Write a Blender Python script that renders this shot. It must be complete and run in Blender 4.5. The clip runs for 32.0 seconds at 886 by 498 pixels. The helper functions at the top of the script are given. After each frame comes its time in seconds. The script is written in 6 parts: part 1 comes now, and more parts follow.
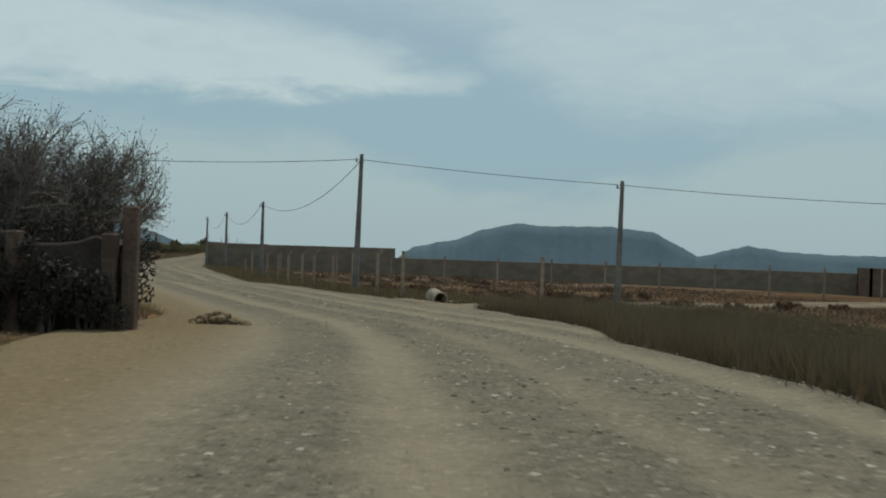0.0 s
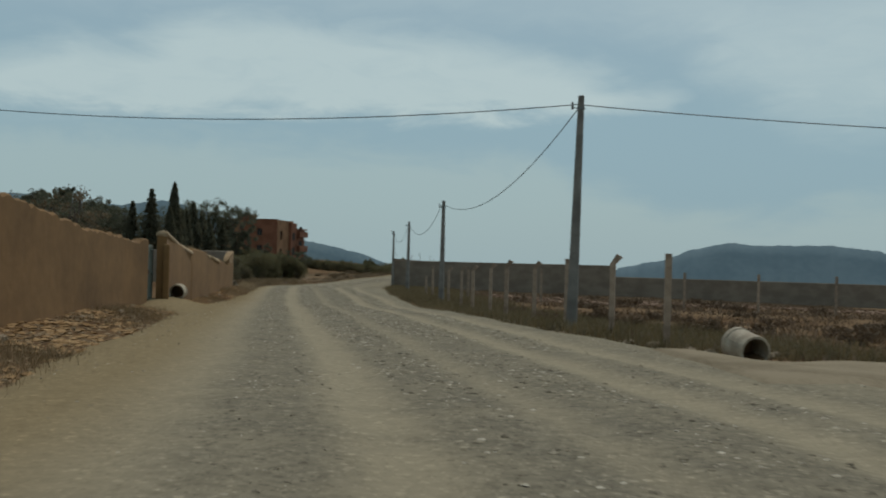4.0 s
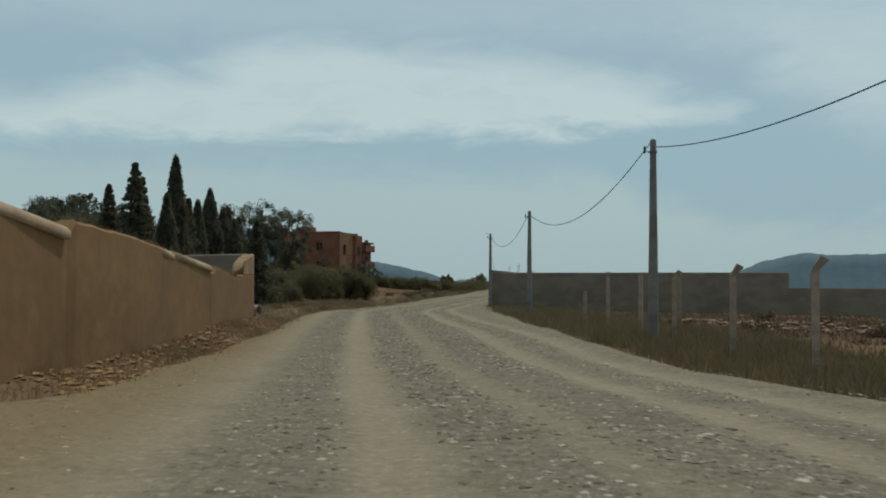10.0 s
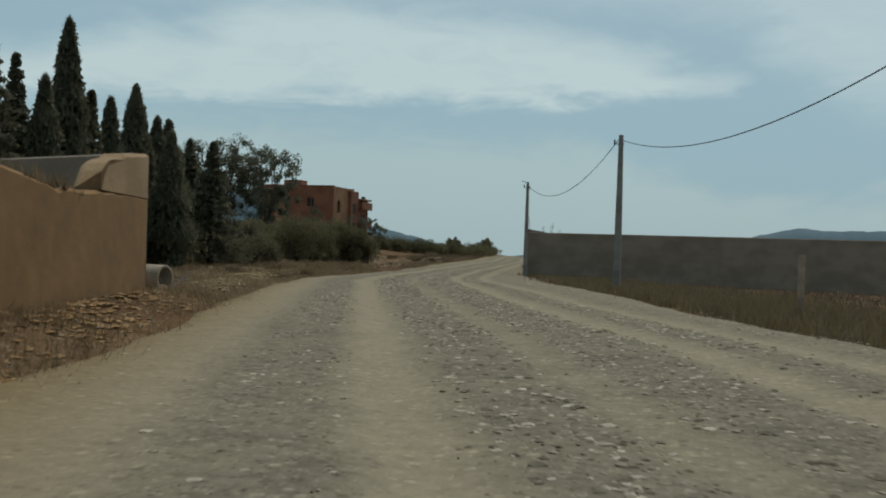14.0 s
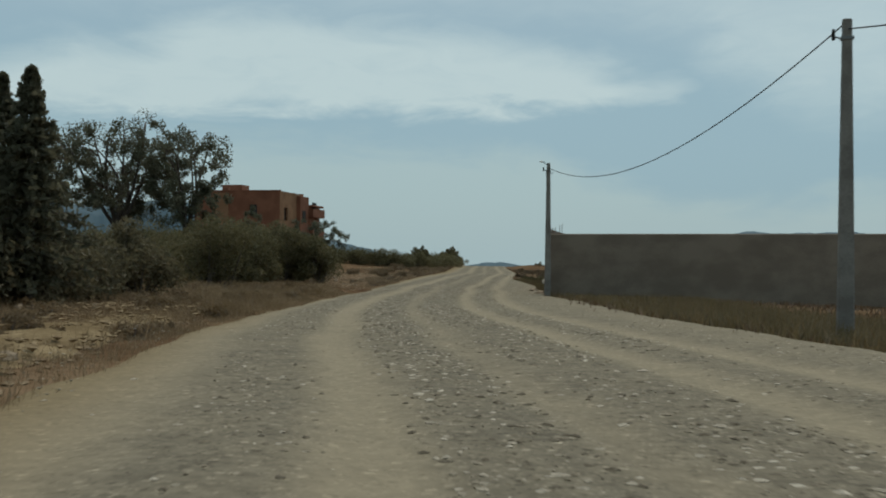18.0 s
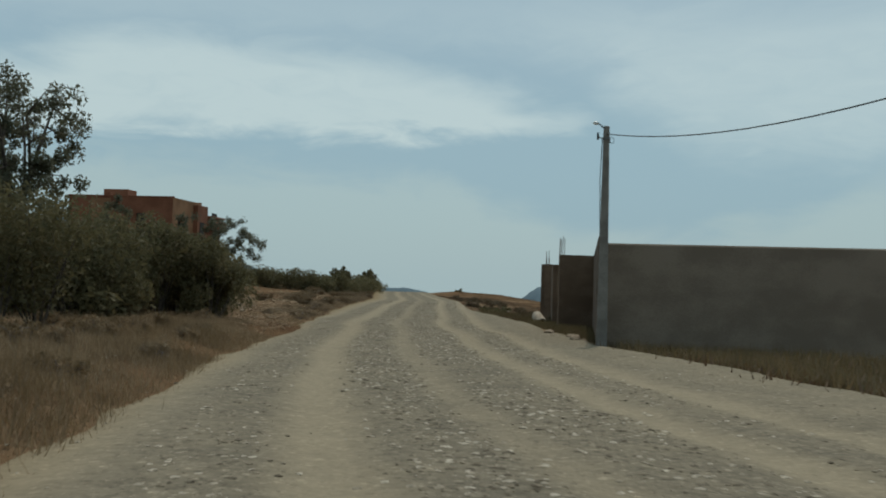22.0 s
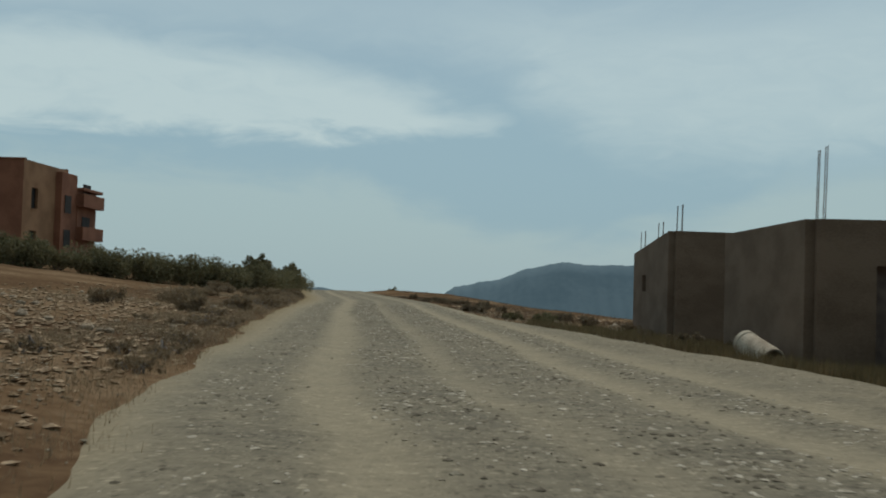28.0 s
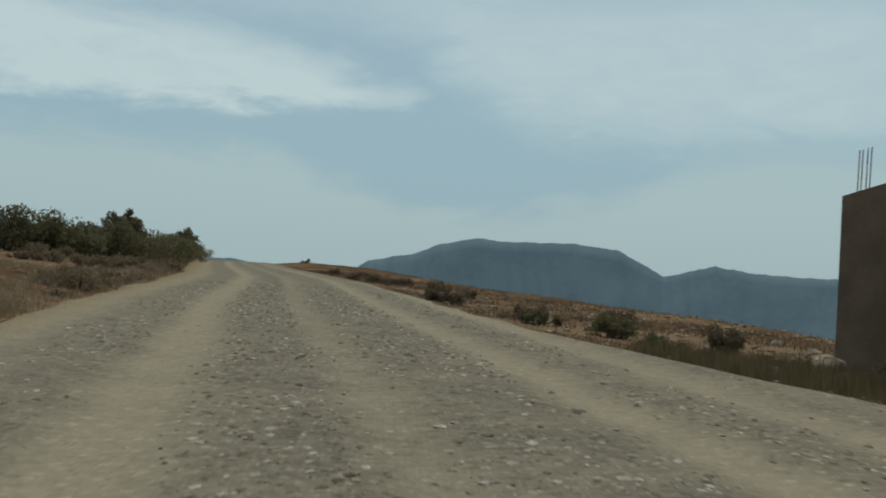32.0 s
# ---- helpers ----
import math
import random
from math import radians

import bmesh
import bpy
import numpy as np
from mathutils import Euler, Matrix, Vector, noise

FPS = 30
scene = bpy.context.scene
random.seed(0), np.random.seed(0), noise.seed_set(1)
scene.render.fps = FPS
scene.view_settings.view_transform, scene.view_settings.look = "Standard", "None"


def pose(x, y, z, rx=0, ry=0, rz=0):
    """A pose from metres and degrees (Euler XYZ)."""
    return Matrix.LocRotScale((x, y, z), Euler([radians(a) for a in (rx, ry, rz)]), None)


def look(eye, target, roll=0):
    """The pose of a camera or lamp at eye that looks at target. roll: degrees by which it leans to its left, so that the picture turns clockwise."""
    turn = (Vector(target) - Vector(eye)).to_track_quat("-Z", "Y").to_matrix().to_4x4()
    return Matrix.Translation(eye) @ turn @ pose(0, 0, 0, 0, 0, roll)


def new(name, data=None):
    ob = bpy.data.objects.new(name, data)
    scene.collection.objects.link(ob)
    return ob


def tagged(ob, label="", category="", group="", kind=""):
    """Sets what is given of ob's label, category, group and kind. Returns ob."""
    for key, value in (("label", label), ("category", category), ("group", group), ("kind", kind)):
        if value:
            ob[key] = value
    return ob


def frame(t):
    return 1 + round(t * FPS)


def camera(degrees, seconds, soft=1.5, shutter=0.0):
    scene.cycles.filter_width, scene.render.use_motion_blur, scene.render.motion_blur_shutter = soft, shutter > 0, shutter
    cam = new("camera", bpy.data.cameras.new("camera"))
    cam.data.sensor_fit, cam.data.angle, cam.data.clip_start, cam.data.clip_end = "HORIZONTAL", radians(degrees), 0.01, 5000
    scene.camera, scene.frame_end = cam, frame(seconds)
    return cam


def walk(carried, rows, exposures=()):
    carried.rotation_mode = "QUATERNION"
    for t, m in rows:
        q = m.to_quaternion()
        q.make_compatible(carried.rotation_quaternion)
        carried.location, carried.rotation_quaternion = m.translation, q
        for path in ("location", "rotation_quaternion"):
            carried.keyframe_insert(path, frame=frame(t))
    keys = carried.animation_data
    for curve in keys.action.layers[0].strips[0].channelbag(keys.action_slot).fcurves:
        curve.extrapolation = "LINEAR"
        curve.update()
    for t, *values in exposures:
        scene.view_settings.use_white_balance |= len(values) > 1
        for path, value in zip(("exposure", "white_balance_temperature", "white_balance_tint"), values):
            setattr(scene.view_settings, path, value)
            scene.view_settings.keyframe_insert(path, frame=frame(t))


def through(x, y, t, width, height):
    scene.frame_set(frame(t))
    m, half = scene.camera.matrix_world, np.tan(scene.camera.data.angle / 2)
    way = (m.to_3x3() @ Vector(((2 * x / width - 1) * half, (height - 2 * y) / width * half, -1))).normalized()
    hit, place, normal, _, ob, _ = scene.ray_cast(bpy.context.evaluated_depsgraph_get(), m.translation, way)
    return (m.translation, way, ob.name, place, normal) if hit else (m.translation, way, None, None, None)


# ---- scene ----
# ---- camera and its drive ----
cam = camera(46.28, 32.0, soft=1.9, shutter=0.3)
PATH = [
    (0, (0.000, 0.000, 1.250), (0.009, 10.000, 1.227), 1.84),
    (0.5, (-0.171, 2.694, 1.198), (-0.168, 12.692, 1.398), 2.05),
    (1, (-0.392, 5.399, 1.144), (-0.430, 15.393, 1.494), 1.86),
    (1.5, (-0.596, 8.114, 1.079), (-0.746, 18.106, 1.426), 2.16),
    (2, (-0.847, 10.842, 1.006), (-1.190, 20.834, 1.227), 2.31),
    (2.5, (-1.007, 13.502, 0.916), (-1.624, 23.477, 1.248), 2.43),
    (3, (-1.275, 16.170, 0.825), (-2.179, 26.127, 0.995), 1.78),
    (3.5, (-1.643, 18.816, 0.735), (-2.994, 28.723, 0.879), 1.97),
    (4, (-2.131, 21.463, 0.670), (-4.081, 31.270, 0.795), 1.58),
    (4.5, (-2.754, 24.043, 0.614), (-5.159, 33.748, 0.773), 1.69),
    (6.5, (-6.214, 34.185, 0.314), (-9.399, 43.662, 0.516), -0.24),
    (7, (-7.174, 36.665, 0.272), (-10.223, 46.187, 0.448), -0.01),
    (7.5, (-8.136, 39.077, 0.240), (-11.048, 48.640, 0.473), -0.20),
    (8, (-9.035, 41.514, 0.211), (-11.833, 51.112, 0.447), -0.02),
    (8.5, (-9.953, 43.959, 0.179), (-12.663, 53.583, 0.388), -0.01),
    (9, (-10.876, 46.377, 0.143), (-13.549, 56.011, 0.370), 0.99),
    (9.5, (-11.767, 48.844, 0.109), (-14.370, 58.497, 0.348), 0.72),
    (10, (-12.678, 51.270, 0.080), (-15.232, 60.934, 0.369), 0.28),
    (10.5, (-13.591, 53.762, 0.053), (-16.144, 63.427, 0.329), 0.69),
    (11, (-14.514, 56.245, -0.009), (-17.096, 65.901, 0.286), 0.76),
    (11.5, (-15.522, 58.795, -0.077), (-18.098, 68.452, 0.240), 1.13),
    (12, (-16.482, 61.336, -0.144), (-19.075, 70.991, 0.111), 0.87),
    (12.5, (-17.422, 63.909, -0.215), (-19.956, 73.580, 0.027), 1.04),
    (13, (-18.353, 66.465, -0.300), (-20.936, 76.123, -0.067), 0.93),
    (13.5, (-19.280, 69.017, -0.386), (-21.840, 78.684, -0.373), 1.73),
    (14, (-20.229, 71.509, -0.442), (-22.713, 81.195, -0.479), 1.82),
    (14.5, (-21.138, 74.052, -0.500), (-23.510, 83.766, -0.459), 1.98),
    (16.5, (-24.801, 84.506, -0.425), (-27.016, 94.257, -0.341), 0.29),
    (17, (-25.741, 87.102, -0.462), (-27.906, 96.865, -0.371), 0.19),
    (17.5, (-26.692, 89.762, -0.508), (-28.763, 99.545, -0.448), 0.26),
    (18, (-27.547, 92.412, -0.539), (-29.574, 102.204, -0.465), 0.47),
    (18.5, (-28.484, 95.030, -0.560), (-30.381, 104.848, -0.493), 0.53),
    (19, (-29.401, 97.635, -0.579), (-31.181, 107.475, -0.586), 0.32),
    (19.5, (-30.326, 100.213, -0.590), (-31.949, 110.076, -0.873), 0.92),
    (20, (-31.210, 102.796, -0.599), (-32.679, 112.685, -0.799), 1.60),
    (20.5, (-32.110, 105.385, -0.612), (-33.544, 115.279, -0.862), 2.02),
    (21, (-32.935, 107.968, -0.639), (-34.219, 117.882, -0.876), 0.25),
    (21.5, (-33.706, 110.581, -0.685), (-34.706, 120.528, -0.456), 1.41),
    (22, (-34.471, 113.168, -0.742), (-35.576, 123.101, -0.406), 1.69),
    (22.5, (-35.240, 115.766, -0.804), (-36.174, 125.717, -0.513), 0.89),
    (23, (-35.909, 118.378, -0.868), (-36.737, 128.340, -0.593), 1.19),
    (23.5, (-36.512, 121.006, -0.934), (-37.210, 130.977, -0.619), 1.62),
    (24, (-37.236, 123.634, -1.001), (-37.920, 133.606, -0.704), 1.98),
    (24.5, (-37.929, 126.250, -1.062), (-38.617, 136.221, -0.758), 2.30),
    (26.5, (-40.171, 136.869, -1.195), (-40.667, 146.847, -0.753), 3.02),
    (27, (-40.638, 139.532, -1.216), (-41.061, 149.515, -0.809), 2.10),
    (27.5, (-41.047, 142.207, -1.243), (-41.385, 152.193, -0.830), 1.89),
    (28, (-41.483, 144.903, -1.272), (-41.773, 154.893, -0.914), 1.77),
    (28.5, (-41.791, 147.548, -1.292), (-42.064, 157.542, -1.081), 2.93),
    (29, (-42.132, 150.254, -1.308), (-42.406, 160.250, -1.379), 2.01),
    (29.5, (-42.408, 152.899, -1.320), (-42.393, 162.896, -1.550), 1.14),
    (30, (-42.703, 155.581, -1.324), (-42.278, 165.570, -1.493), 1.90),
    (30.5, (-42.901, 158.265, -1.340), (-42.250, 168.244, -1.407), 2.03),
    (31, (-43.092, 160.898, -1.348), (-42.362, 170.871, -1.454), 1.20),
    (31.5, (-43.192, 163.581, -1.362), (-42.622, 173.565, -1.412), 2.88),
    (32, (-43.289, 166.289, -1.375), (-42.738, 176.273, -1.230), 2.99),
]
walk(cam, [(t, look(eye, target, roll)) for t, eye, target, roll in PATH], exposures=[(0, -0.04), (2, -0.08), (3, -0.15), (4.5, -0.13), (7, -0.06), (9, 0.0), (27.6, 0.0), (28.5, -0.1), (29.0, -0.05), (29.6, 0.0), (32, 0.0)])

# ---- world, sun, exposure ----
SUN_AZ, SUN_EL = 10.0, 60.0          # degrees right of +y, height
world = bpy.data.worlds.new("world")
scene.world = world
world.use_nodes = True


def link(nt, a, ao, b, bi):
    nt.links.new(a.outputs[ao], b.inputs[bi])


def make_world():
    """Thin streaks of cloud over a pale blue sky: one long bank, a second one to the right of it, and a milky layer above the horizon."""
    nt = world.node_tree
    nt.nodes.clear()
    n = nt.nodes.new

    def plug(node, key, v):
        if isinstance(v, (int, float)):
            node.inputs[key].default_value = v
        else:
            nt.links.new(v, node.inputs[key])

    def calc(op, a, b=0.0, c=0.0):
        m = n("ShaderNodeMath")
        m.operation = op
        for k, v in enumerate((a, b, c)):
            plug(m, k, v)
        return m.outputs[0]

    def step(x, a, b):
        m = n("ShaderNodeMapRange")
        m.interpolation_type = "SMOOTHSTEP"
        plug(m, "Value", x)
        plug(m, "From Min", a)
        plug(m, "From Max", b)
        return m.outputs["Result"]

    def curve(x, pts):
        """Degrees of height over degrees of azimuth, -50 to 50."""
        r = n("ShaderNodeValToRGB")
        r.color_ramp.interpolation = "EASE"
        el = r.color_ramp.elements
        first, last = el[0], el[1]
        first.color = [pts[0][1] / 20] * 3 + [1]
        last.color = [pts[-1][1] / 20] * 3 + [1]
        for k, v in pts[1:-1]:
            el.new((k + 50) / 100).color = (v / 20, v / 20, v / 20, 1)
        plug(r, "Fac", calc("MULTIPLY_ADD", x, 0.01, 0.5))
        return calc("MULTIPLY", r.outputs["Color"], 20.0)

    def grain(scale, detail, stretch, rough=0.55, twist=0.0):
        mp, no = n("ShaderNodeMapping"), n("ShaderNodeTexNoise")
        mp.inputs["Scale"].default_value = stretch
        no.inputs["Scale"].default_value, no.inputs["Detail"].default_value = scale, detail
        no.inputs["Roughness"].default_value, no.inputs["Distortion"].default_value = rough, twist
        link(nt, tc, "Generated", mp, "Vector")
        link(nt, mp, "Vector", no, "Vector")
        return no.outputs["Fac"]

    def blend(f, a, b):
        m = n("ShaderNodeMix")
        m.data_type = "RGBA"
        plug(m, "Factor", f)
        for key, v in (("A", a), ("B", b)):
            if isinstance(v, tuple):
                m.inputs[key].default_value = (*v, 1)
            else:
                nt.links.new(v, m.inputs[key])
        return m.outputs["Result"]

    tc, sep = n("ShaderNodeTexCoord"), n("ShaderNodeSeparateXYZ")
    link(nt, tc, "Generated", sep, "Vector")
    wide = grain(3.0, 4, (1, 1, 3.0))
    fine = grain(8.0, 6, (1, 1, 3.2), 0.6, 0.6)
    wisp = grain(15.0, 6, (1, 1, 3.0), 0.6, 0.8)
    az = calc("MULTIPLY", calc("ARCTAN2", sep.outputs["X"], sep.outputs["Y"]), 57.2958)
    el = calc("MULTIPLY", calc("ARCSINE", sep.outputs["Z"]), 57.2958)
    az = calc("ADD", az, calc("MULTIPLY_ADD", wide, 10.0, -5.0))
    el0 = el
    el = calc("ADD", el, calc("MULTIPLY_ADD", fine, 3.0, -1.2))
    el = calc("ADD", el, calc("MULTIPLY_ADD", wisp, 1.6, -0.7))
    # the long bank: sharp below, ragged above
    low = curve(az, [(-50, 7.4), (-31, 7.7), (-15, 8.2), (2, 8.7), (6, 12.0), (50, 12.0)])
    top = curve(az, [(-50, 9.0), (-38, 9.8), (-31, 11.2), (-23, 13.2), (-12, 12.8), (-5, 11.8), (1, 9.8), (5, 8.4), (50, 8.4)])
    bank = calc("MULTIPLY", step(el, calc("SUBTRACT", low, 0.6), calc("ADD", low, 0.9)), step(el, calc("ADD", top, 1.3), calc("SUBTRACT", top, 1.6)))
    low2 = curve(az, [(-50, 14.0), (-4, 14.0), (1, 12.4), (5, 9.6), (9, 7.6), (20, 7.2), (50, 8.0)])
    bank2 = calc("MULTIPLY", step(el, calc("SUBTRACT", low2, 1.6), calc("ADD", low2, 2.6)), step(el, 17.5, 13.0))
    high = calc("MULTIPLY", step(el0, 15.0, 20.0), step(fine, 0.42, 0.62))
    cloud = calc("MAXIMUM", calc("MAXIMUM", bank, calc("MULTIPLY", bank2, 0.68)), calc("MULTIPLY", high, 0.8))
    cloud = calc("MULTIPLY", cloud, calc("MULTIPLY_ADD", wisp, 0.8, 0.6))
    veil = curve(az, [(-50, 7.0), (-30, 6.8), (-15, 6.4), (-8, 6.0), (-4, 4.8), (1, 3.2), (6, 3.0), (11, 4.4), (17, 6.4), (50, 7.0)])
    pale = step(el, calc("ADD", veil, 1.1), calc("SUBTRACT", veil, 1.1))
    blue = blend(step(el0, 8.0, 15.0), (2.8, 4.3, 4.98), (3.0, 4.35, 5.05))
    base = blend(calc("MULTIPLY", pale, 0.85), blue, (3.75, 5.05, 5.2))
    base = blend(step(el0, 4.0, -1.0), base, (3.72, 4.95, 5.2))
    cover = blend(cloud, base, (4.9, 6.15, 6.25))
    sky = n("ShaderNodeTexSky")
    sky.sky_type, sky.sun_disc = "NISHITA", False
    sky.sun_elevation, sky.sun_rotation = radians(SUN_EL), radians(SUN_AZ)
    sky.air_density, sky.dust_density = 1.0, 3.0
    bg, out = n("ShaderNodeBackground"), n("ShaderNodeOutputWorld")
    nt.links.new(blend(0.9, sky.outputs["Color"], cover), bg.inputs["Color"])
    bg.inputs["Strength"].default_value = 0.1
    link(nt, bg, "Background", out, "Surface")


make_world()
sun = new("sun", bpy.data.lights.new("sun", "SUN"))
sun.data.energy, sun.data.angle, sun.data.color = 1.9, radians(3.0), (1.0, 0.94, 0.84)
a, e = radians(SUN_AZ), radians(SUN_EL)
sun.matrix_world = look((math.sin(a) * math.cos(e) * 50, math.cos(a) * math.cos(e) * 50, math.sin(e) * 50), (0, 0, 0))

# ---- materials ----
MATS = {}


def mat(name, c1, c2, scale=2.0, fine=25.0, rough=0.9, bump=0.3, mid=None, detail=6, metal=0.0, contrast=0.12, stretch=(1, 1, 1), bumpd=0.02, per_ob=0.0, spec=0.3):
    """Two colours mixed by coarse and fine noise in metres, with bump from the fine one."""
    if name in MATS:
        return MATS[name]
    m = bpy.data.materials.new(name)
    m.use_nodes = True
    nt = m.node_tree
    n = nt.nodes.new
    b = nt.nodes["Principled BSDF"]
    tc, mp = n("ShaderNodeTexCoord"), n("ShaderNodeMapping")
    mp.inputs["Scale"].default_value = stretch
    big, small = n("ShaderNodeTexNoise"), n("ShaderNodeTexNoise")
    big.inputs["Scale"].default_value, big.inputs["Detail"].default_value = scale, detail
    small.inputs["Scale"].default_value, small.inputs["Detail"].default_value = fine, 4
    madd = n("ShaderNodeMath")
    madd.operation = "MULTIPLY_ADD"
    madd.inputs[1].default_value = 0.45
    ramp = n("ShaderNodeValToRGB")
    el = ramp.color_ramp.elements
    el[0].position, el[0].color = 0.725 - contrast, (*c1, 1)
    el[1].position, el[1].color = 0.725 + contrast, (*c2, 1)
    if mid:
        x = el.new(0.725)
        x.color = (*mid, 1)
    bp = n("ShaderNodeBump")
    bp.inputs["Strength"].default_value, bp.inputs["Distance"].default_value = bump, bumpd
    link(nt, tc, "Object", mp, "Vector")
    link(nt, mp, "Vector", big, "Vector")
    link(nt, mp, "Vector", small, "Vector")
    link(nt, small, "Fac", madd, 0)
    link(nt, big, "Fac", madd, 2)
    link(nt, madd, "Value", ramp, "Fac")
    if per_ob:
        oi, hs, mr = n("ShaderNodeObjectInfo"), n("ShaderNodeHueSaturation"), n("ShaderNodeMapRange")
        mr.inputs["To Min"].default_value, mr.inputs["To Max"].default_value = 1 - per_ob, 1 + per_ob
        link(nt, oi, "Random", mr, "Value")
        link(nt, mr, "Result", hs, "Value")
        link(nt, ramp, "Color", hs, "Color")
        link(nt, hs, "Color", b, "Base Color")
    else:
        link(nt, ramp, "Color", b, "Base Color")
    link(nt, small, "Fac", bp, "Height")
    link(nt, bp, "Normal", b, "Normal")
    b.inputs["Roughness"].default_value, b.inputs["Metallic"].default_value = rough, metal
    b.inputs["Specular IOR Level"].default_value = spec
    MATS[name] = m
    return m


def leaf_mat(name, c1, c2, c3, rough=0.7, through=0.25):
    """Leaf or blade colours that vary from piece to piece, with some light coming through."""
    if name in MATS:
        return MATS[name]
    m = bpy.data.materials.new(name)
    m.use_nodes = True
    nt = m.node_tree
    n = nt.nodes.new
    b = nt.nodes["Principled BSDF"]
    ge, ramp = n("ShaderNodeNewGeometry"), n("ShaderNodeValToRGB")
    el = ramp.color_ramp.elements
    el[0].color, el[1].color = (*c1, 1), (*c3, 1)
    x = el.new(0.5)
    x.color = (*c2, 1)
    tc, no, ad = n("ShaderNodeTexCoord"), n("ShaderNodeTexNoise"), n("ShaderNodeMath")
    no.inputs["Scale"].default_value = 0.9
    ad.operation = "MULTIPLY_ADD"
    ad.inputs[1].default_value = 0.55
    sub = n("ShaderNodeMath")
    sub.operation = "SUBTRACT"
    sub.inputs[1].default_value = 0.27
    link(nt, tc, "Object", no, "Vector")
    link(nt, ge, "Random Per Island", ad, 0)
    link(nt, no, "Fac", ad, 2)
    link(nt, ad, "Value", sub, 0)
    link(nt, sub, "Value", ramp, "Fac")
    link(nt, ramp, "Color", b, "Base Color")
    b.inputs["Roughness"].default_value = rough
    b.inputs["Specular IOR Level"].default_value = 0.25
    tr, mx = n("ShaderNodeBsdfTranslucent"), n("ShaderNodeMixShader")
    link(nt, ramp, "Color", tr, "Color")
    mx.inputs["Fac"].default_value = through
    out = nt.nodes["Material Output"]
    link(nt, b, "BSDF", mx, 1)
    link(nt, tr, "BSDF", mx, 2)
    link(nt, mx, "Shader", out, "Surface")
    MATS[name] = m
    return m


def road_mat():
    """Gravel and dust of the track: pale wheel lines along it, grey stony strips between them. UV: metres across and along."""
    m = bpy.data.materials.new("gravel_road")
    m.use_nodes = True
    nt = m.node_tree
    n = nt.nodes.new
    b = nt.nodes["Principled BSDF"]
    uv, sep = n("ShaderNodeUVMap"), n("ShaderNodeSeparateXYZ")
    uv.uv_map = "road"
    tc = n("ShaderNodeTexCoord")
    wob = n("ShaderNodeTexNoise")
    wob.inputs["Scale"].default_value, wob.inputs["Detail"].default_value = 0.16, 3
    link(nt, tc, "Object", wob, "Vector")
    w2 = n("ShaderNodeMath")
    w2.operation = "MULTIPLY_ADD"
    w2.inputs[1].default_value = 0.45
    link(nt, uv, "UV", sep, "Vector")
    link(nt, wob, "Fac", w2, 0)
    link(nt, sep, "X", w2, 2)
    mr = n("ShaderNodeMapRange")
    mr.inputs["From Min"].default_value, mr.inputs["From Max"].default_value = -5.775, 10.225
    link(nt, w2, "Value", mr, "Value")
    tracks = n("ShaderNodeValToRGB")
    el = tracks.color_ramp.elements
    stops = [(-5, 0.7), (-3.0, 0.75), (-2.2, 0.95), (-1.6, 0.95), (-1.0, 0.3), (-0.2, 0.2), (0.25, 1.0), (0.6, 1.0), (1.05, 0.25), (1.8, 0.15), (2.2, 0.65), (2.4, 0.6), (2.8, 0.2), (3.8, 0.2), (4.25, 0.95), (4.5, 0.95), (4.95, 0.25), (5.5, 0.3), (5.9, 0.95), (6.2, 0.9), (6.65, 0.35), (7.6, 0.45), (8.6, 0.55)]
    el[0].position, el[1].position = 0.0, 1.0
    el[0].color, el[1].color = (0.7, 0.7, 0.7, 1), (0.5, 0.5, 0.5, 1)
    for lat, v in stops:
        x = el.new((lat + 6) / 16)
        x.color = (v, v, v, 1)
    link(nt, mr, "Result", tracks, "Fac")
    br = n("ShaderNodeTexNoise")
    br.inputs["Scale"].default_value, br.inputs["Detail"].default_value = 1.1, 6
    link(nt, tc, "Object", br, "Vector")
    tm = n("ShaderNodeMath")
    tm.operation = "MULTIPLY_ADD"
    tm.inputs[1].default_value = 0.95
    link(nt, br, "Fac", tm, 0)
    ts = n("ShaderNodeMath")
    ts.operation = "SUBTRACT"
    ts.inputs[1].default_value = 0.475
    link(nt, tracks, "Color", ts, 0)
    link(nt, ts, "Value", tm, 2)
    base = n("ShaderNodeMix")
    base.data_type = "RGBA"
    base.inputs["A"].default_value, base.inputs["B"].default_value = (0.145, 0.126, 0.094, 1), (0.25, 0.21, 0.146, 1)
    link(nt, tm, "Value", base, "Factor")
    side = n("ShaderNodeMapRange")
    side.interpolation_type = "SMOOTHSTEP"
    side.inputs["From Min"].default_value, side.inputs["From Max"].default_value = 0.305, 0.2
    link(nt, mr, "Result", side, "Value")
    earth = n("ShaderNodeMix")
    earth.data_type = "RGBA"
    earth.inputs["B"].default_value = (0.202, 0.153, 0.088, 1)
    link(nt, side, "Result", earth, "Factor")
    link(nt, base, "Result", earth, "A")
    # fine dust and grit, then single flat stones sunk into the stony strips
    grit = n("ShaderNodeTexNoise")
    grit.inputs["Scale"].default_value, grit.inputs["Detail"].default_value, grit.inputs["Roughness"].default_value = 7.0, 9, 0.72
    link(nt, tc, "Object", grit, "Vector")
    gr = n("ShaderNodeMapRange")
    gr.inputs["From Min"].default_value, gr.inputs["From Max"].default_value = 0.3, 0.7
    gr.inputs["To Min"].default_value, gr.inputs["To Max"].default_value = 0.62, 1.38
    link(nt, grit, "Fac", gr, "Value")
    amount = n("ShaderNodeMapRange")
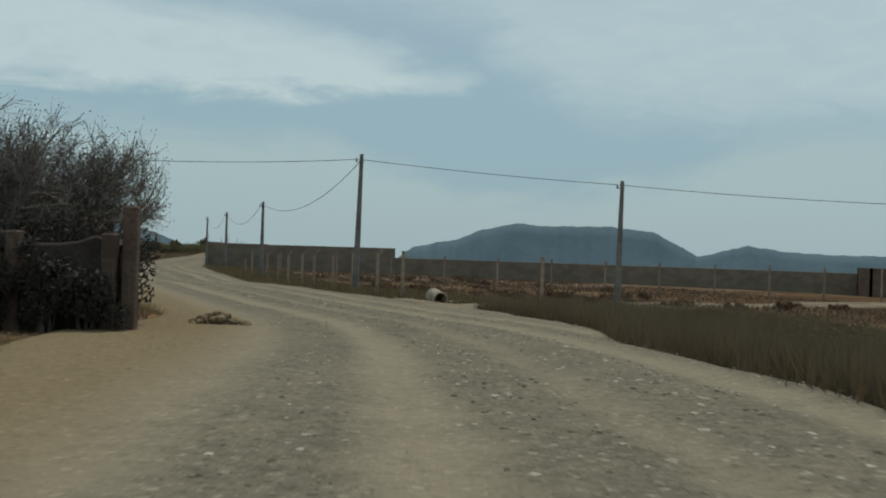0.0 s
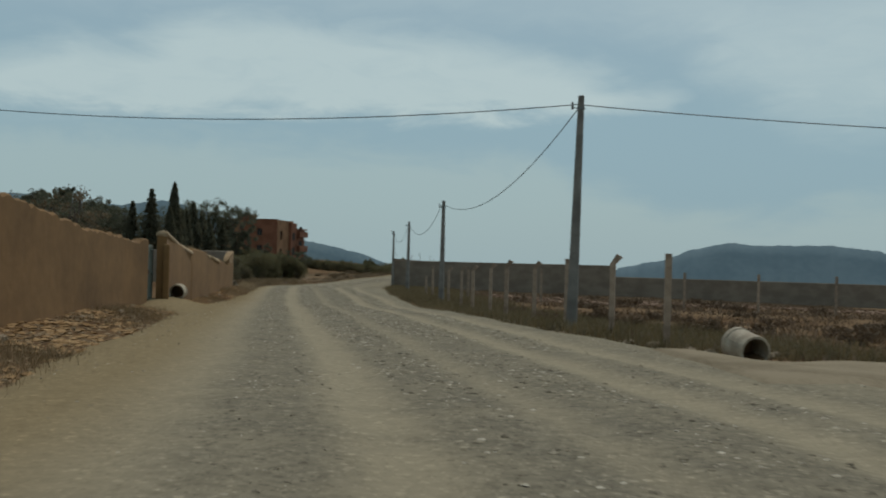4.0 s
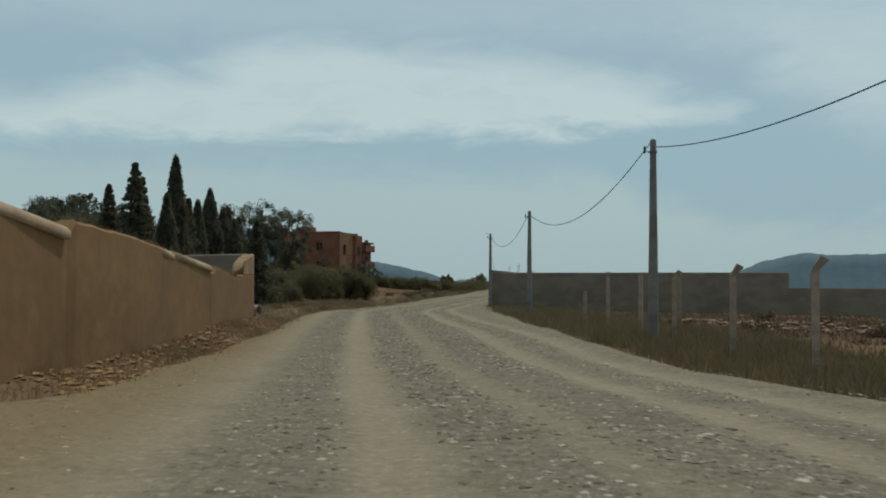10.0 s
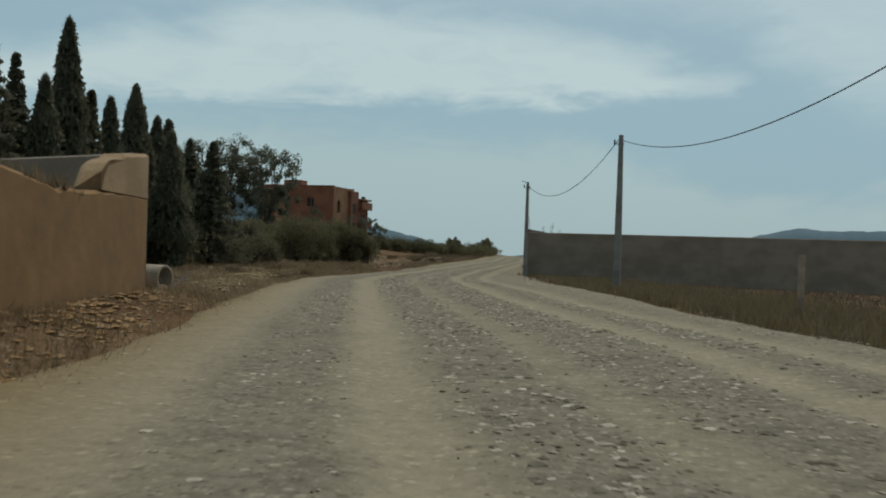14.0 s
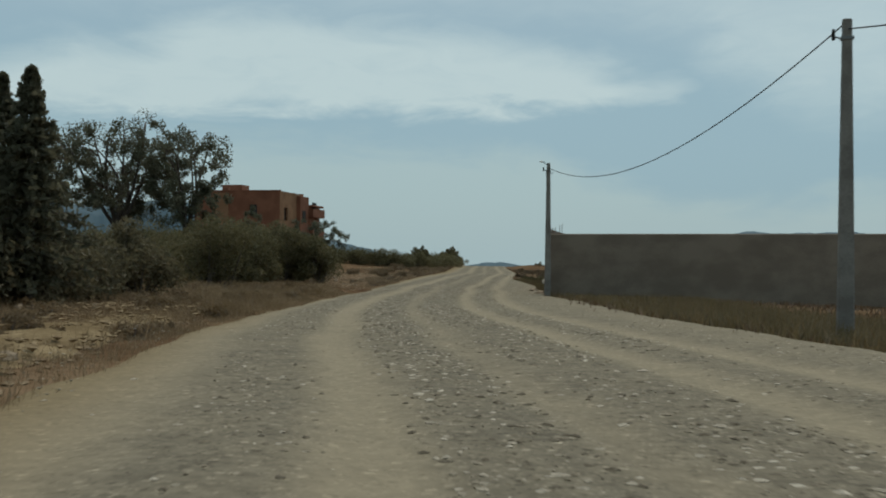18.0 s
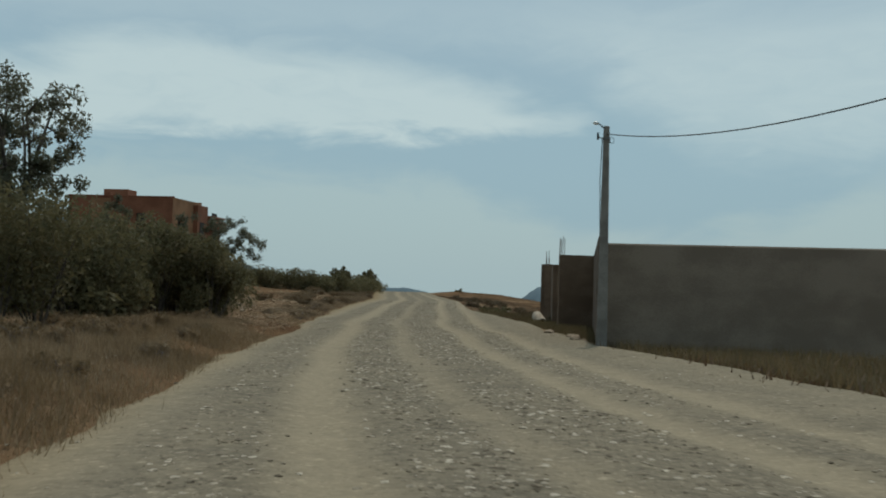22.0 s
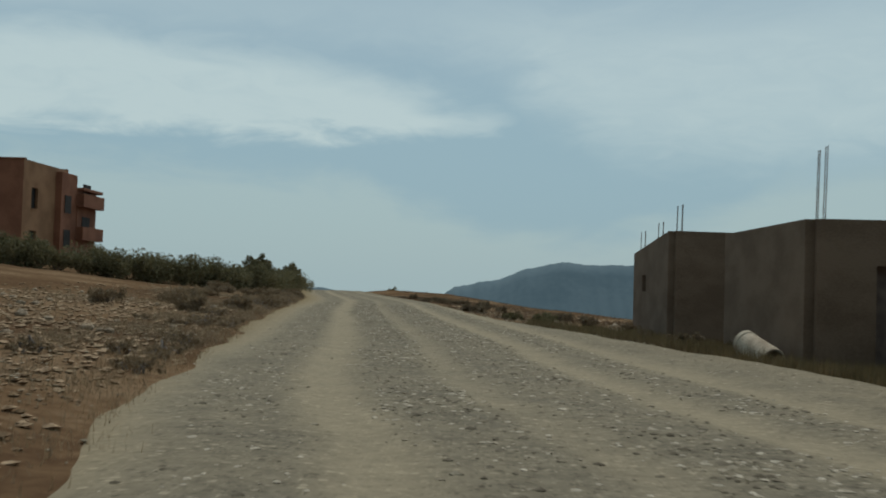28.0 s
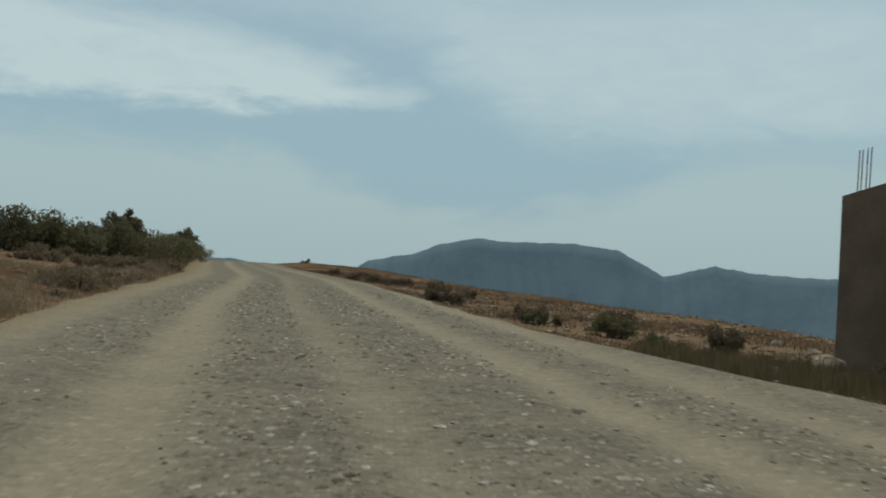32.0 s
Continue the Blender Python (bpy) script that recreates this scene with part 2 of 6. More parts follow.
    amount.inputs["From Min"].default_value, amount.inputs["From Max"].default_value = 0.1, 0.9
    amount.inputs["To Min"].default_value, amount.inputs["To Max"].default_value = 0.95, 0.4
    link(nt, tm, "Value", amount, "Value")
    col = n("ShaderNodeMix")
    col.data_type, col.blend_type = "RGBA", "MULTIPLY"
    link(nt, amount, "Result", col, "Factor")
    link(nt, earth, "Result", col, "A")
    link(nt, gr, "Result", col, "B")
    for scale, share, lo, hi in ((24.0, 0.35, 0.45, 1.65), (11.0, 0.6, 0.5, 1.75)):
        vo, sc, near, pick, both, tone = n("ShaderNodeTexVoronoi"), n("ShaderNodeSeparateColor"), n("ShaderNodeMapRange"), n("ShaderNodeMapRange"), n("ShaderNodeMath"), n("ShaderNodeMapRange")
        vo.inputs["Scale"].default_value = scale
        link(nt, tc, "Object", vo, "Vector")
        link(nt, vo, "Color", sc, "Color")
        near.inputs["From Min"].default_value, near.inputs["From Max"].default_value = 0.46, 0.34
        link(nt, vo, "Distance", near, "Value")
        pick.inputs["From Min"].default_value, pick.inputs["From Max"].default_value = share, share + 0.06
        link(nt, sc, "Green", pick, "Value")
        both.operation = "MULTIPLY"
        link(nt, near, "Result", both, 0)
        link(nt, pick, "Result", both, 1)
        strips = n("ShaderNodeMath")
        strips.operation = "MULTIPLY"
        link(nt, both, "Value", strips, 0)
        link(nt, amount, "Result", strips, 1)
        tone.inputs["To Min"].default_value, tone.inputs["To Max"].default_value = lo, hi
        link(nt, sc, "Red", tone, "Value")
        nxt = n("ShaderNodeMix")
        nxt.data_type, nxt.blend_type = "RGBA", "MULTIPLY"
        link(nt, strips, "Value", nxt, "Factor")
        link(nt, col, "Result", nxt, "A")
        link(nt, tone, "Result", nxt, "B")
        col = nxt
    link(nt, col, "Result", b, "Base Color")
    bp = n("ShaderNodeBump")
    bp.inputs["Strength"].default_value, bp.inputs["Distance"].default_value = 0.35, 0.04
    link(nt, grit, "Fac", bp, "Height")
    link(nt, bp, "Normal", b, "Normal")
    b.inputs["Roughness"].default_value = 1.0
    b.inputs["Specular IOR Level"].default_value = 0.03
    return m


M_ROAD = road_mat()
M_SOIL = mat("dry_soil", (0.092, 0.055, 0.032), (0.188, 0.126, 0.077), 0.11, 5, 0.95, 0.6, mid=(0.13, 0.081, 0.046), detail=9, bumpd=0.05, spec=0.0)
M_TRACK = mat("dusty_track", (0.155, 0.122, 0.082), (0.23, 0.185, 0.128), 0.5, 12, 0.95, 0.4, spec=0.03)
M_MUD = mat("earth_plaster", (0.135, 0.073, 0.029), (0.24, 0.132, 0.054), 0.35, 2.5, 0.95, 0.28, mid=(0.188, 0.102, 0.041), bumpd=0.045, stretch=(1, 1, 1.3), contrast=0.28)
M_COPE = mat("pale_plaster", (0.25, 0.165, 0.09), (0.4, 0.3, 0.19), 0.9, 8, 0.9, 0.4, contrast=0.2)
M_BLOCK = mat("grey_block", (0.165, 0.127, 0.095), (0.218, 0.171, 0.13), 0.7, 18, 0.95, 0.35, stretch=(1, 1, 1.6))
M_BROWNBLOCK = mat("brown_block", (0.118, 0.077, 0.05), (0.166, 0.112, 0.075), 0.8, 18, 0.95, 0.35, stretch=(1, 1, 1.6))
M_CONC = mat("concrete", (0.28, 0.265, 0.24), (0.42, 0.4, 0.365), 2.5, 30, 0.9, 0.3)
M_POST = mat("post_concrete", (0.22, 0.155, 0.11), (0.36, 0.265, 0.19), 3, 30, 0.9, 0.3, per_ob=0.15)
M_POLE = mat("pole_concrete", (0.15, 0.135, 0.118), (0.225, 0.205, 0.18), 2, 25, 0.9, 0.3)
M_WIRE = mat("cable_black", (0.03, 0.03, 0.03), (0.05, 0.05, 0.05), 3, 30, 0.6, 0.1)
M_IRON = mat("grey_iron", (0.11, 0.12, 0.12), (0.17, 0.18, 0.18), 3, 40, 0.55, 0.15, metal=0.3)
M_GATE = mat("grey_green_sheet", (0.17, 0.19, 0.165), (0.25, 0.27, 0.235), 2.5, 30, 0.7, 0.15, metal=0.1)
M_RUST = mat("rusty_bar", (0.13, 0.1, 0.085), (0.22, 0.17, 0.14), 3, 40, 0.8, 0.3, metal=0.2)
M_TERRA = mat("terracotta_render", (0.155, 0.06, 0.032), (0.21, 0.086, 0.048), 0.6, 12, 0.9, 0.25)
M_OCHRE = mat("ochre_render", (0.21, 0.108, 0.056), (0.29, 0.155, 0.083), 0.6, 12, 0.9, 0.25)
M_DARK = mat("dark_void", (0.02, 0.018, 0.016), (0.035, 0.03, 0.027), 2, 20, 0.8, 0.1)
M_STONE = mat("field_stone", (0.17, 0.125, 0.082), (0.34, 0.265, 0.185), 3, 25, 0.95, 0.5, per_ob=0.2)
M_BARK = mat("bark", (0.06, 0.048, 0.038), (0.12, 0.098, 0.08), 4, 30, 0.95, 0.6, stretch=(1, 1, 0.3))
M_TWIG = mat("grey_twig", (0.12, 0.1, 0.085), (0.2, 0.17, 0.15), 4, 30, 0.95, 0.4)
# Distance haze is painted into the blue-grey colours of mountain and hill.
M_MOUNT = mat("haze_tinted_mountain", (0.104, 0.144, 0.168), (0.122, 0.164, 0.188), 0.006, 0.05, 1.0, 0.0, spec=0.0)
M_HILL = mat("haze_tinted_hill", (0.085, 0.125, 0.15), (0.115, 0.155, 0.175), 0.008, 0.06, 1.0, 0.0, spec=0.0)
L_CYP = leaf_mat("cypress_leaf", (0.075, 0.072, 0.046), (0.115, 0.11, 0.07), (0.16, 0.15, 0.1), through=0.5)
L_TREE = leaf_mat("tree_leaf", (0.056, 0.059, 0.038), (0.106, 0.108, 0.068), (0.168, 0.16, 0.112), through=0.45)
L_HEDGE = leaf_mat("hedge_leaf", (0.068, 0.062, 0.03), (0.124, 0.11, 0.054), (0.19, 0.156, 0.083), through=0.42)
L_GREY = leaf_mat("grey_leaf", (0.06, 0.055, 0.04), (0.11, 0.10, 0.075), (0.17, 0.155, 0.12))
L_GRASS = leaf_mat("dry_grass", (0.085, 0.06, 0.03), (0.17, 0.118, 0.062), (0.3, 0.215, 0.125), through=0.4)
L_FIELD = leaf_mat("field_straw", (0.07, 0.045, 0.026), (0.125, 0.08, 0.046), (0.2, 0.135, 0.082), through=0.2)
L_WEED = leaf_mat("brown_weed", (0.11, 0.078, 0.045), (0.185, 0.135, 0.08), (0.28, 0.21, 0.135), through=0.45)
L_OLIVE = leaf_mat("verge_grass", (0.075, 0.06, 0.029), (0.13, 0.1, 0.05), (0.21, 0.155, 0.085), through=0.4)
L_SCRUB = leaf_mat("verge_scrub", (0.08, 0.06, 0.035), (0.135, 0.1, 0.06), (0.2, 0.15, 0.095), through=0.4)
L_STRAW = leaf_mat("straw_grass", (0.105, 0.073, 0.041), (0.225, 0.16, 0.092), (0.4, 0.305, 0.195), through=0.42)

# ---- mesh helpers ----


def mesh_ob(name, verts, faces, material, parent=None, smooth=False, label=""):
    me = bpy.data.meshes.new(name)
    me.from_pydata([tuple(map(float, v)) for v in verts], [], [tuple(map(int, f)) for f in faces])
    me.materials.append(material)
    if smooth:
        me.polygons.foreach_set("use_smooth", [True] * len(me.polygons))
    me.update()
    ob = new(name, me)
    if parent:
        ob.parent = parent
    if label:
        ob["label"] = label
    return ob


def quads_ob(name, verts, material, parent=None, label="", sides=4):
    """A mesh of loose polygons out of an array (n, sides, 3)."""
    v = np.asarray(verts, np.float32).reshape(-1, 3)
    k = len(v) // sides
    me = bpy.data.meshes.new(name)
    me.vertices.add(len(v))
    me.vertices.foreach_set("co", v.ravel())
    me.loops.add(len(v))
    me.loops.foreach_set("vertex_index", np.arange(len(v), dtype=np.int32))
    me.polygons.add(k)
    me.polygons.foreach_set("loop_start", np.arange(0, len(v), sides, dtype=np.int32))
    me.update(calc_edges=True)
    me.materials.append(material)
    ob = new(name, me)
    if parent:
        ob.parent = parent
    if label:
        ob["label"] = label
    return ob


def empty(name, at=(0, 0, 0), rz=0.0):
    ob = new(name)
    ob.matrix_basis = pose(*at, 0, 0, rz)
    return ob


class Shape:
    """Collects boxes, tubes and prisms into one mesh."""

    def __init__(self):
        self.v, self.f = [], []

    def add(self, verts, faces):
        k = len(self.v)
        self.v += [tuple(p) for p in verts]
        self.f += [tuple(i + k for i in f) for f in faces]
        return self

    def box(self, x0, y0, z0, x1, y1, z1, bevel=0.0):
        if bevel <= 0:
            p = [(x, y, z) for z in (z0, z1) for x, y in ((x0, y0), (x1, y0), (x1, y1), (x0, y1))]
            return self.add(p, [(3, 2, 1, 0), (4, 5, 6, 7), (0, 1, 5, 4), (1, 2, 6, 5), (2, 3, 7, 6), (3, 0, 4, 7)])
        b = bevel
        rings = []
        for z, i in ((z0, b), (z0 + b, 0), (z1 - b, 0), (z1, b)):
            a0, b0, a1, b1 = x0 + i, y0 + i, x1 - i, y1 - i
            rings.append([(a0 + b, b0, z), (a1 - b, b0, z), (a1, b0 + b, z), (a1, b1 - b, z), (a1 - b, b1, z), (a0 + b, b1, z), (a0, b1 - b, z), (a0, b0 + b, z)])
        return self.loft(rings)

    def loft(self, rings, closed=True):
        k, m = len(rings[0]), len(rings)
        p = [q for r in rings for q in r]
        f = [(j * k + i, j * k + (i + 1) % k, (j + 1) * k + (i + 1) % k, (j + 1) * k + i) for j in range(m - 1) for i in range(k)]
        if closed:
            f += [tuple(reversed(range(k))), tuple(range((m - 1) * k, m * k))]
        return self.add(p, f)

    def tube(self, pts, radii, sides=6):
        pts = [Vector(p) for p in pts]
        rings = []
        for i, p in enumerate(pts):
            d = (pts[min(i + 1, len(pts) - 1)] - pts[max(i - 1, 0)]).normalized()
            s = d.orthogonal().normalized() if abs(d.z) > 0.95 else d.cross(Vector((0, 0, 1))).normalized()
            u = d.cross(s)
            r = float(radii[i]) if hasattr(radii, "__len__") else float(radii)
            rings.append([tuple(p + r * (math.cos(2 * math.pi * k / sides) * s + math.sin(2 * math.pi * k / sides) * u)) for k in range(sides)])
        return self.loft(rings)

    def done(self, name, material, parent=None, label="", smooth=False):
        return mesh_ob(name, self.v, self.f, material, parent, smooth, label)


def sm(a, b, x):
    t = np.clip((np.asarray(x, float) - a) / (b - a), 0, 1)
    return t * t * (3 - 2 * t)


def fbm(x, y, s, seed=0.0):
    """Cheap smooth noise out of sines, about -1 to 1."""
    x, y = np.asarray(x, float) / s + seed * 7.3, np.asarray(y, float) / s + seed * 3.1
    return (np.sin(x * 1.3 + 1.7 * np.sin(y * 0.9 + seed)) + np.sin(y * 1.7 - 1.3 * np.sin(x * 0.7 - seed)) + 0.6 * np.sin(2.9 * x + 2.3 * y) + 0.5 * np.sin(4.3 * y - 3.7 * x + seed)) / 3.1


# ---- the lie of the land ----
REF_Y = [-60, 0, 5.4, 10.8, 16.2, 21.4, 24.0, 34.1, 46.3, 56.2, 66.4, 74.0, 84.5, 97.5, 107.8, 118.3, 126.3, 137, 145, 155.8, 166.5, 190, 217, 255, 300, 360, 420]
REF_X = [2.5, 0.0, -0.39, -0.84, -1.28, -2.12, -2.74, -6.18, -10.85, -14.5, -18.33, -21.12, -24.8, -29.35, -32.88, -35.89, -37.94, -40.19, -41.49, -42.72, -43.3, -46.2, -49.0, -55.5, -62.5, -71.5, -81]
REF_Z = [0.6000000000000001, 0.0, -0.11, -0.24, -0.43, -0.58, -0.64, -0.93, -1.11, -1.26, -1.55, -1.75, -1.67, -1.83, -1.89, -2.12, -2.31, -2.45, -2.52, -2.58, -2.62, -2.52, -2.5, -2.48, -2.45, -3.0, -4.0]


def ref_x(y):
    return np.interp(y, REF_Y, REF_X)


def road_z(y):
    return np.interp(y, REF_Y, REF_Z)


def edge_right(y):
    return np.interp(y, [-60, 0, 9, 14, 20, 28, 35, 42, 52, 65, 80, 90, 100, 127, 136, 145, 163, 170, 179, 186, 217, 300, 420], [4.4, 4.7, 5.0, 5.05, 5.3, 7.5, 8.4, 8.2, 7.2, 7.4, 7.1, 7.4, 8.2, 9.3, 9.4, 8.4, 7.4, 6.8, 5.6, 5.0, 4.6, 4.5, 4.5])


def edge_left(y):
    return np.interp(y, [-60, 0, 9, 14, 18, 20, 25, 35, 50, 52.5, 54, 60, 63, 66, 74, 82, 100, 112, 128, 140, 150, 157, 165, 181, 192, 217, 300, 420], [-4.0, -3.4, -3.7, -4.6, -5.1, -5.0, -3.5, -3.8, -3.6, -3.9, -5.3, -4.9, -3.6, -3.45, -3.05, -2.5, -2.5, -2.0, -1.75, -1.6, -1.5, -2.3, -3.2, -3.5, -3.45, -3.9, -4.5, -4.5])


def land(x, y):
    """Height of the ground at x, y."""
    x, y = np.asarray(x, float), np.asarray(y, float)
    lat = x - ref_x(y)
    z = road_z(y)
    r = np.maximum(0, lat - edge_right(y))
    l = np.maximum(0, edge_left(y) - lat)
    rs = 0.011 + 0.029 * sm(158, 200, y)
    z = z - 0.1 * sm(0, 1.5, r) - rs * np.minimum(r, 70) - 0.02 * np.clip(r - 70, 0, 900) - 0.09 * sm(150, 185, y) * np.clip(r - 14, 0, 3500)
    wl = sm(95, 150, y)
    ll = np.minimum(l, 27)
    z = z + (1 - wl) * 0.01 * ll + wl * (0.04 * ll + 0.0022 * ll * ll)
    bank = sm(0.2, 1.4, l) * (0.15 * sm(24, 34, y) * (1 - sm(60, 78, y)) + 0.3 * sm(60, 78, y) * (1 - sm(88, 96, y)) + 0.18 * sm(100, 130, y))
    z = z + bank
    off = np.maximum(sm(0, 1.2, r), sm(0, 1.2, l))
    z = z + off * (0.05 * fbm(x, y, 1.3, 1) + 0.09 * fbm(x, y, 5, 2))
    z = z + 0.24 * sm(3.4, 4.7, -lat) * np.exp(-(((y - 57) / 3.2) ** 4))
    z = z + 0.1 * np.exp(-(((x + 19.5) / 1.1) ** 2 + ((y - 58.4) / 1.6) ** 2))
    z = z + 0.75 * np.exp(-(((y - 330) / 45) ** 2)) * sm(0, 7, r) * (1 - sm(18, 40, r))
    far = np.clip(y - 380, 0, None)
    return z - 0.05 * np.minimum(far, 1800)


def ground_sheet():
    lats = np.r_[-np.geomspace(4500, 26, 34), np.arange(-25, 26, 0.5), np.geomspace(26, 4500, 34)]
    ys = np.r_[-np.geomspace(4500, 45, 20), np.arange(-40, 240, 0.9), np.arange(240, 420, 4), np.geomspace(425, 4700, 24)]
    yy, ll = np.meshgrid(ys, lats, indexing="ij")
    xx = ref_x(yy) + ll
    zz = land(xx, yy)
    n, k = len(ys), len(lats)
    idx = np.arange(n * k).reshape(n, k)
    f = np.stack([idx[:-1, :-1], idx[:-1, 1:], idx[1:, 1:], idx[1:, :-1]], -1).reshape(-1, 4)
    ob = mesh_ob("ground", np.stack([xx, yy, zz], -1).reshape(-1, 3), f, M_SOIL, smooth=True)
    tagged(ob, "dry reddish-brown earth reaching out to the hills", "ground", kind="structure")


def relief(lat, x, y):
    """Wheel ruts and small unevenness of the road's top, lat metres across it."""
    rut = np.zeros_like(lat)
    for c, wd, dp in ((-1.8, 0.45, 0.03), (0.45, 0.35, 0.04), (2.3, 0.3, 0.025), (4.4, 0.35, 0.05), (6.1, 0.4, 0.045)):
        rut -= dp * np.exp(-(((lat + 1.3 * sm(146, 166, y) - c - 0.12 * fbm(y, 0 * y, 14, c)) / wd) ** 2))
    return rut + 0.012 * fbm(x, y, 0.5, 5) + 0.02 * fbm(x, y, 2.1, 6)


def road_sheet():
    ys = np.r_[np.arange(-40, 215, 0.5), np.arange(215, 421, 2.0)]
    us = np.linspace(0, 1, 64)
    yy, uu = np.meshgrid(ys, us, indexing="ij")
    l0, l1 = edge_left(yy) - 0.5 + 0.25 * fbm(yy, 0 * yy, 2.2, 3), edge_right(yy) + 0.5 + 0.3 * fbm(yy, 0 * yy, 2.6, 4)
    ll = l0 + (l1 - l0) * uu
    xx = ref_x(yy) + ll
    w = sm(0, 0.06, uu) * sm(0, 0.06, 1 - uu)
    zz = land(xx, yy) + w * (0.07 + relief(ll, xx, yy)) - (1 - w) * 0.05
    n, k = len(ys), len(us)
    idx = np.arange(n * k).reshape(n, k)
    f = np.stack([idx[:-1, :-1], idx[:-1, 1:], idx[1:, 1:], idx[1:, :-1]], -1).reshape(-1, 4)
    ob = mesh_ob("road", np.stack([xx, yy, zz], -1).reshape(-1, 3), f, M_ROAD, smooth=True)
    lay = ob.data.uv_layers.new(name="road")
    loops = np.array([lp.vertex_index for lp in ob.data.loops])
    lay.data.foreach_set("uv", np.stack([(ll + 1.3 * sm(146, 166, yy)).ravel()[loops], yy.ravel()[loops]], -1).astype(np.float32).ravel())
    tagged(ob, "unpaved gravel road with pale dusty wheel tracks", "road", kind="structure")


TRACK_X = [-2.0, 1.5, 5.0, 7.4, 12.0, 16.5, 22.0, 31.0, 45.0, 62.0]
TRACK_Y = [39.6, 40.4, 42.6, 46.0, 55.0, 62.5, 71.0, 80.0, 88.0, 95.0]


def side_track():
    u = np.linspace(0, 9, 120)
    xs, ys = np.interp(u, range(10), TRACK_X), np.interp(u, range(10), TRACK_Y)
    for _ in range(6):
        xs[1:-1], ys[1:-1] = (xs[:-2] + 2 * xs[1:-1] + xs[2:]) / 4, (ys[:-2] + 2 * ys[1:-1] + ys[2:]) / 4
    dx, dy = np.gradient(xs), np.gradient(ys)
    ln = np.hypot(dx, dy)
    verts, faces = [], []
    for i in range(120):
        w = 4.6 + 3.4 * math.exp(-((xs[i] + 2) / 4.5) ** 2) + 0.5 * math.sin(i * 0.4)
        for j in range(9):
            k = (0.5 - j / 8) * w
            x, y = xs[i] - dy[i] / ln[i] * k, ys[i] + dx[i] / ln[i] * k
            edge = 0.0 if j in (0, 8) or i < 3 else 1.0
            verts.append((x, y, float(land(x, y)) + 0.12 * edge - 0.14 * (1 - edge)))
    for i in range(119):
        for j in range(8):
            faces.append((i * 9 + j, i * 9 + j + 1, i * 9 + 10 + j, i * 9 + 9 + j))
    tagged(mesh_ob("dirt_track", verts, faces, M_TRACK, smooth=True), "pale dirt track branching off across the field", "track", kind="structure")


def earth_berm():
    """Low ridge of pale sandy spoil heaped beside the road."""
    ys, us = np.arange(91, 119, 0.35), np.linspace(0, 1, 15)
    yy, uu = np.meshgrid(ys, us, indexing="ij")
    ll = edge_left(yy) - 0.75 - uu * (2.5 + 0.5 * fbm(yy, 0 * yy, 3.0, 8)) - 0.25 * fbm(yy, 0 * yy, 1.7, 9)
    xx = ref_x(yy) + ll
    up = np.sin(np.pi * uu) ** 0.8 * sm(91, 95, yy) * (1 - sm(110, 118.6, yy))
    zz = land(xx, yy) - 0.06 + up * (0.17 + 0.07 * fbm(xx, yy, 0.45, 10) + 0.06 * fbm(xx, yy, 1.5, 11))
    n, k = len(ys), len(us)
    idx = np.arange(n * k).reshape(n, k)
    f = np.stack([idx[:-1, 1:], idx[:-1, :-1], idx[1:, :-1], idx[1:, 1:]], -1).reshape(-1, 4)
    ob = mesh_ob("earth_berm", np.stack([xx, yy, zz], -1).reshape(-1, 3), f, mat("sandy_spoil", (0.15, 0.108, 0.06), (0.27, 0.205, 0.12), 0.8, 9, 0.95, 0.6, mid=(0.2, 0.148, 0.084), bumpd=0.05, spec=0.0), smooth=True)
    tagged(ob, "low ridge of pale sandy spoil beside the road", "earth ridge", kind="structure")


ground_sheet()
road_sheet()
side_track()
earth_berm()

# ---- distant hills ----


def hills(name, azel, dist, material, label, seed):
    az = np.arange(azel[0][0], azel[-1][0] + 0.01, 0.12)
    el = np.interp(az, [p[0] for p in azel], [p[1] for p in azel])
    el = el + 0.035 * fbm(az, 0 * az, 0.25, seed) + 0.02 * fbm(az, 0 * az, 0.09, seed + 1)
    depth = np.linspace(0, 1, 14)
    ox, oy, oz = -15.0, 40.0, 0.6
    verts, faces = [], []
    base = -330.0
    for i, (a, e) in enumerate(zip(az, el)):
        top = oz + dist * math.tan(radians(e))
        for j, d in enumerate(depth):
            q = d / 0.8 if d <= 0.8 else 1 - (d - 0.8) / 0.2 * 0.6
            r = dist * (0.86 + 0.175 * d)
            h = base + (top - base) * (q ** 0.8) * (1 - 0.09 * (1 - q) * abs(math.sin(a * 2.3 + 3 * math.sin(a * 0.7 + d * 2))))
            verts.append((ox + r * math.sin(radians(a)), oy + r * math.cos(radians(a)), h))
    k = len(depth)
    for i in range(len(az) - 1):
        for j in range(k - 1):
            faces.append((i * k + j, i * k + k + j, i * k + k + j + 1, i * k + j + 1))
    tagged(mesh_ob(name, verts, faces, material, smooth=True), label, "mountain", kind="structure")


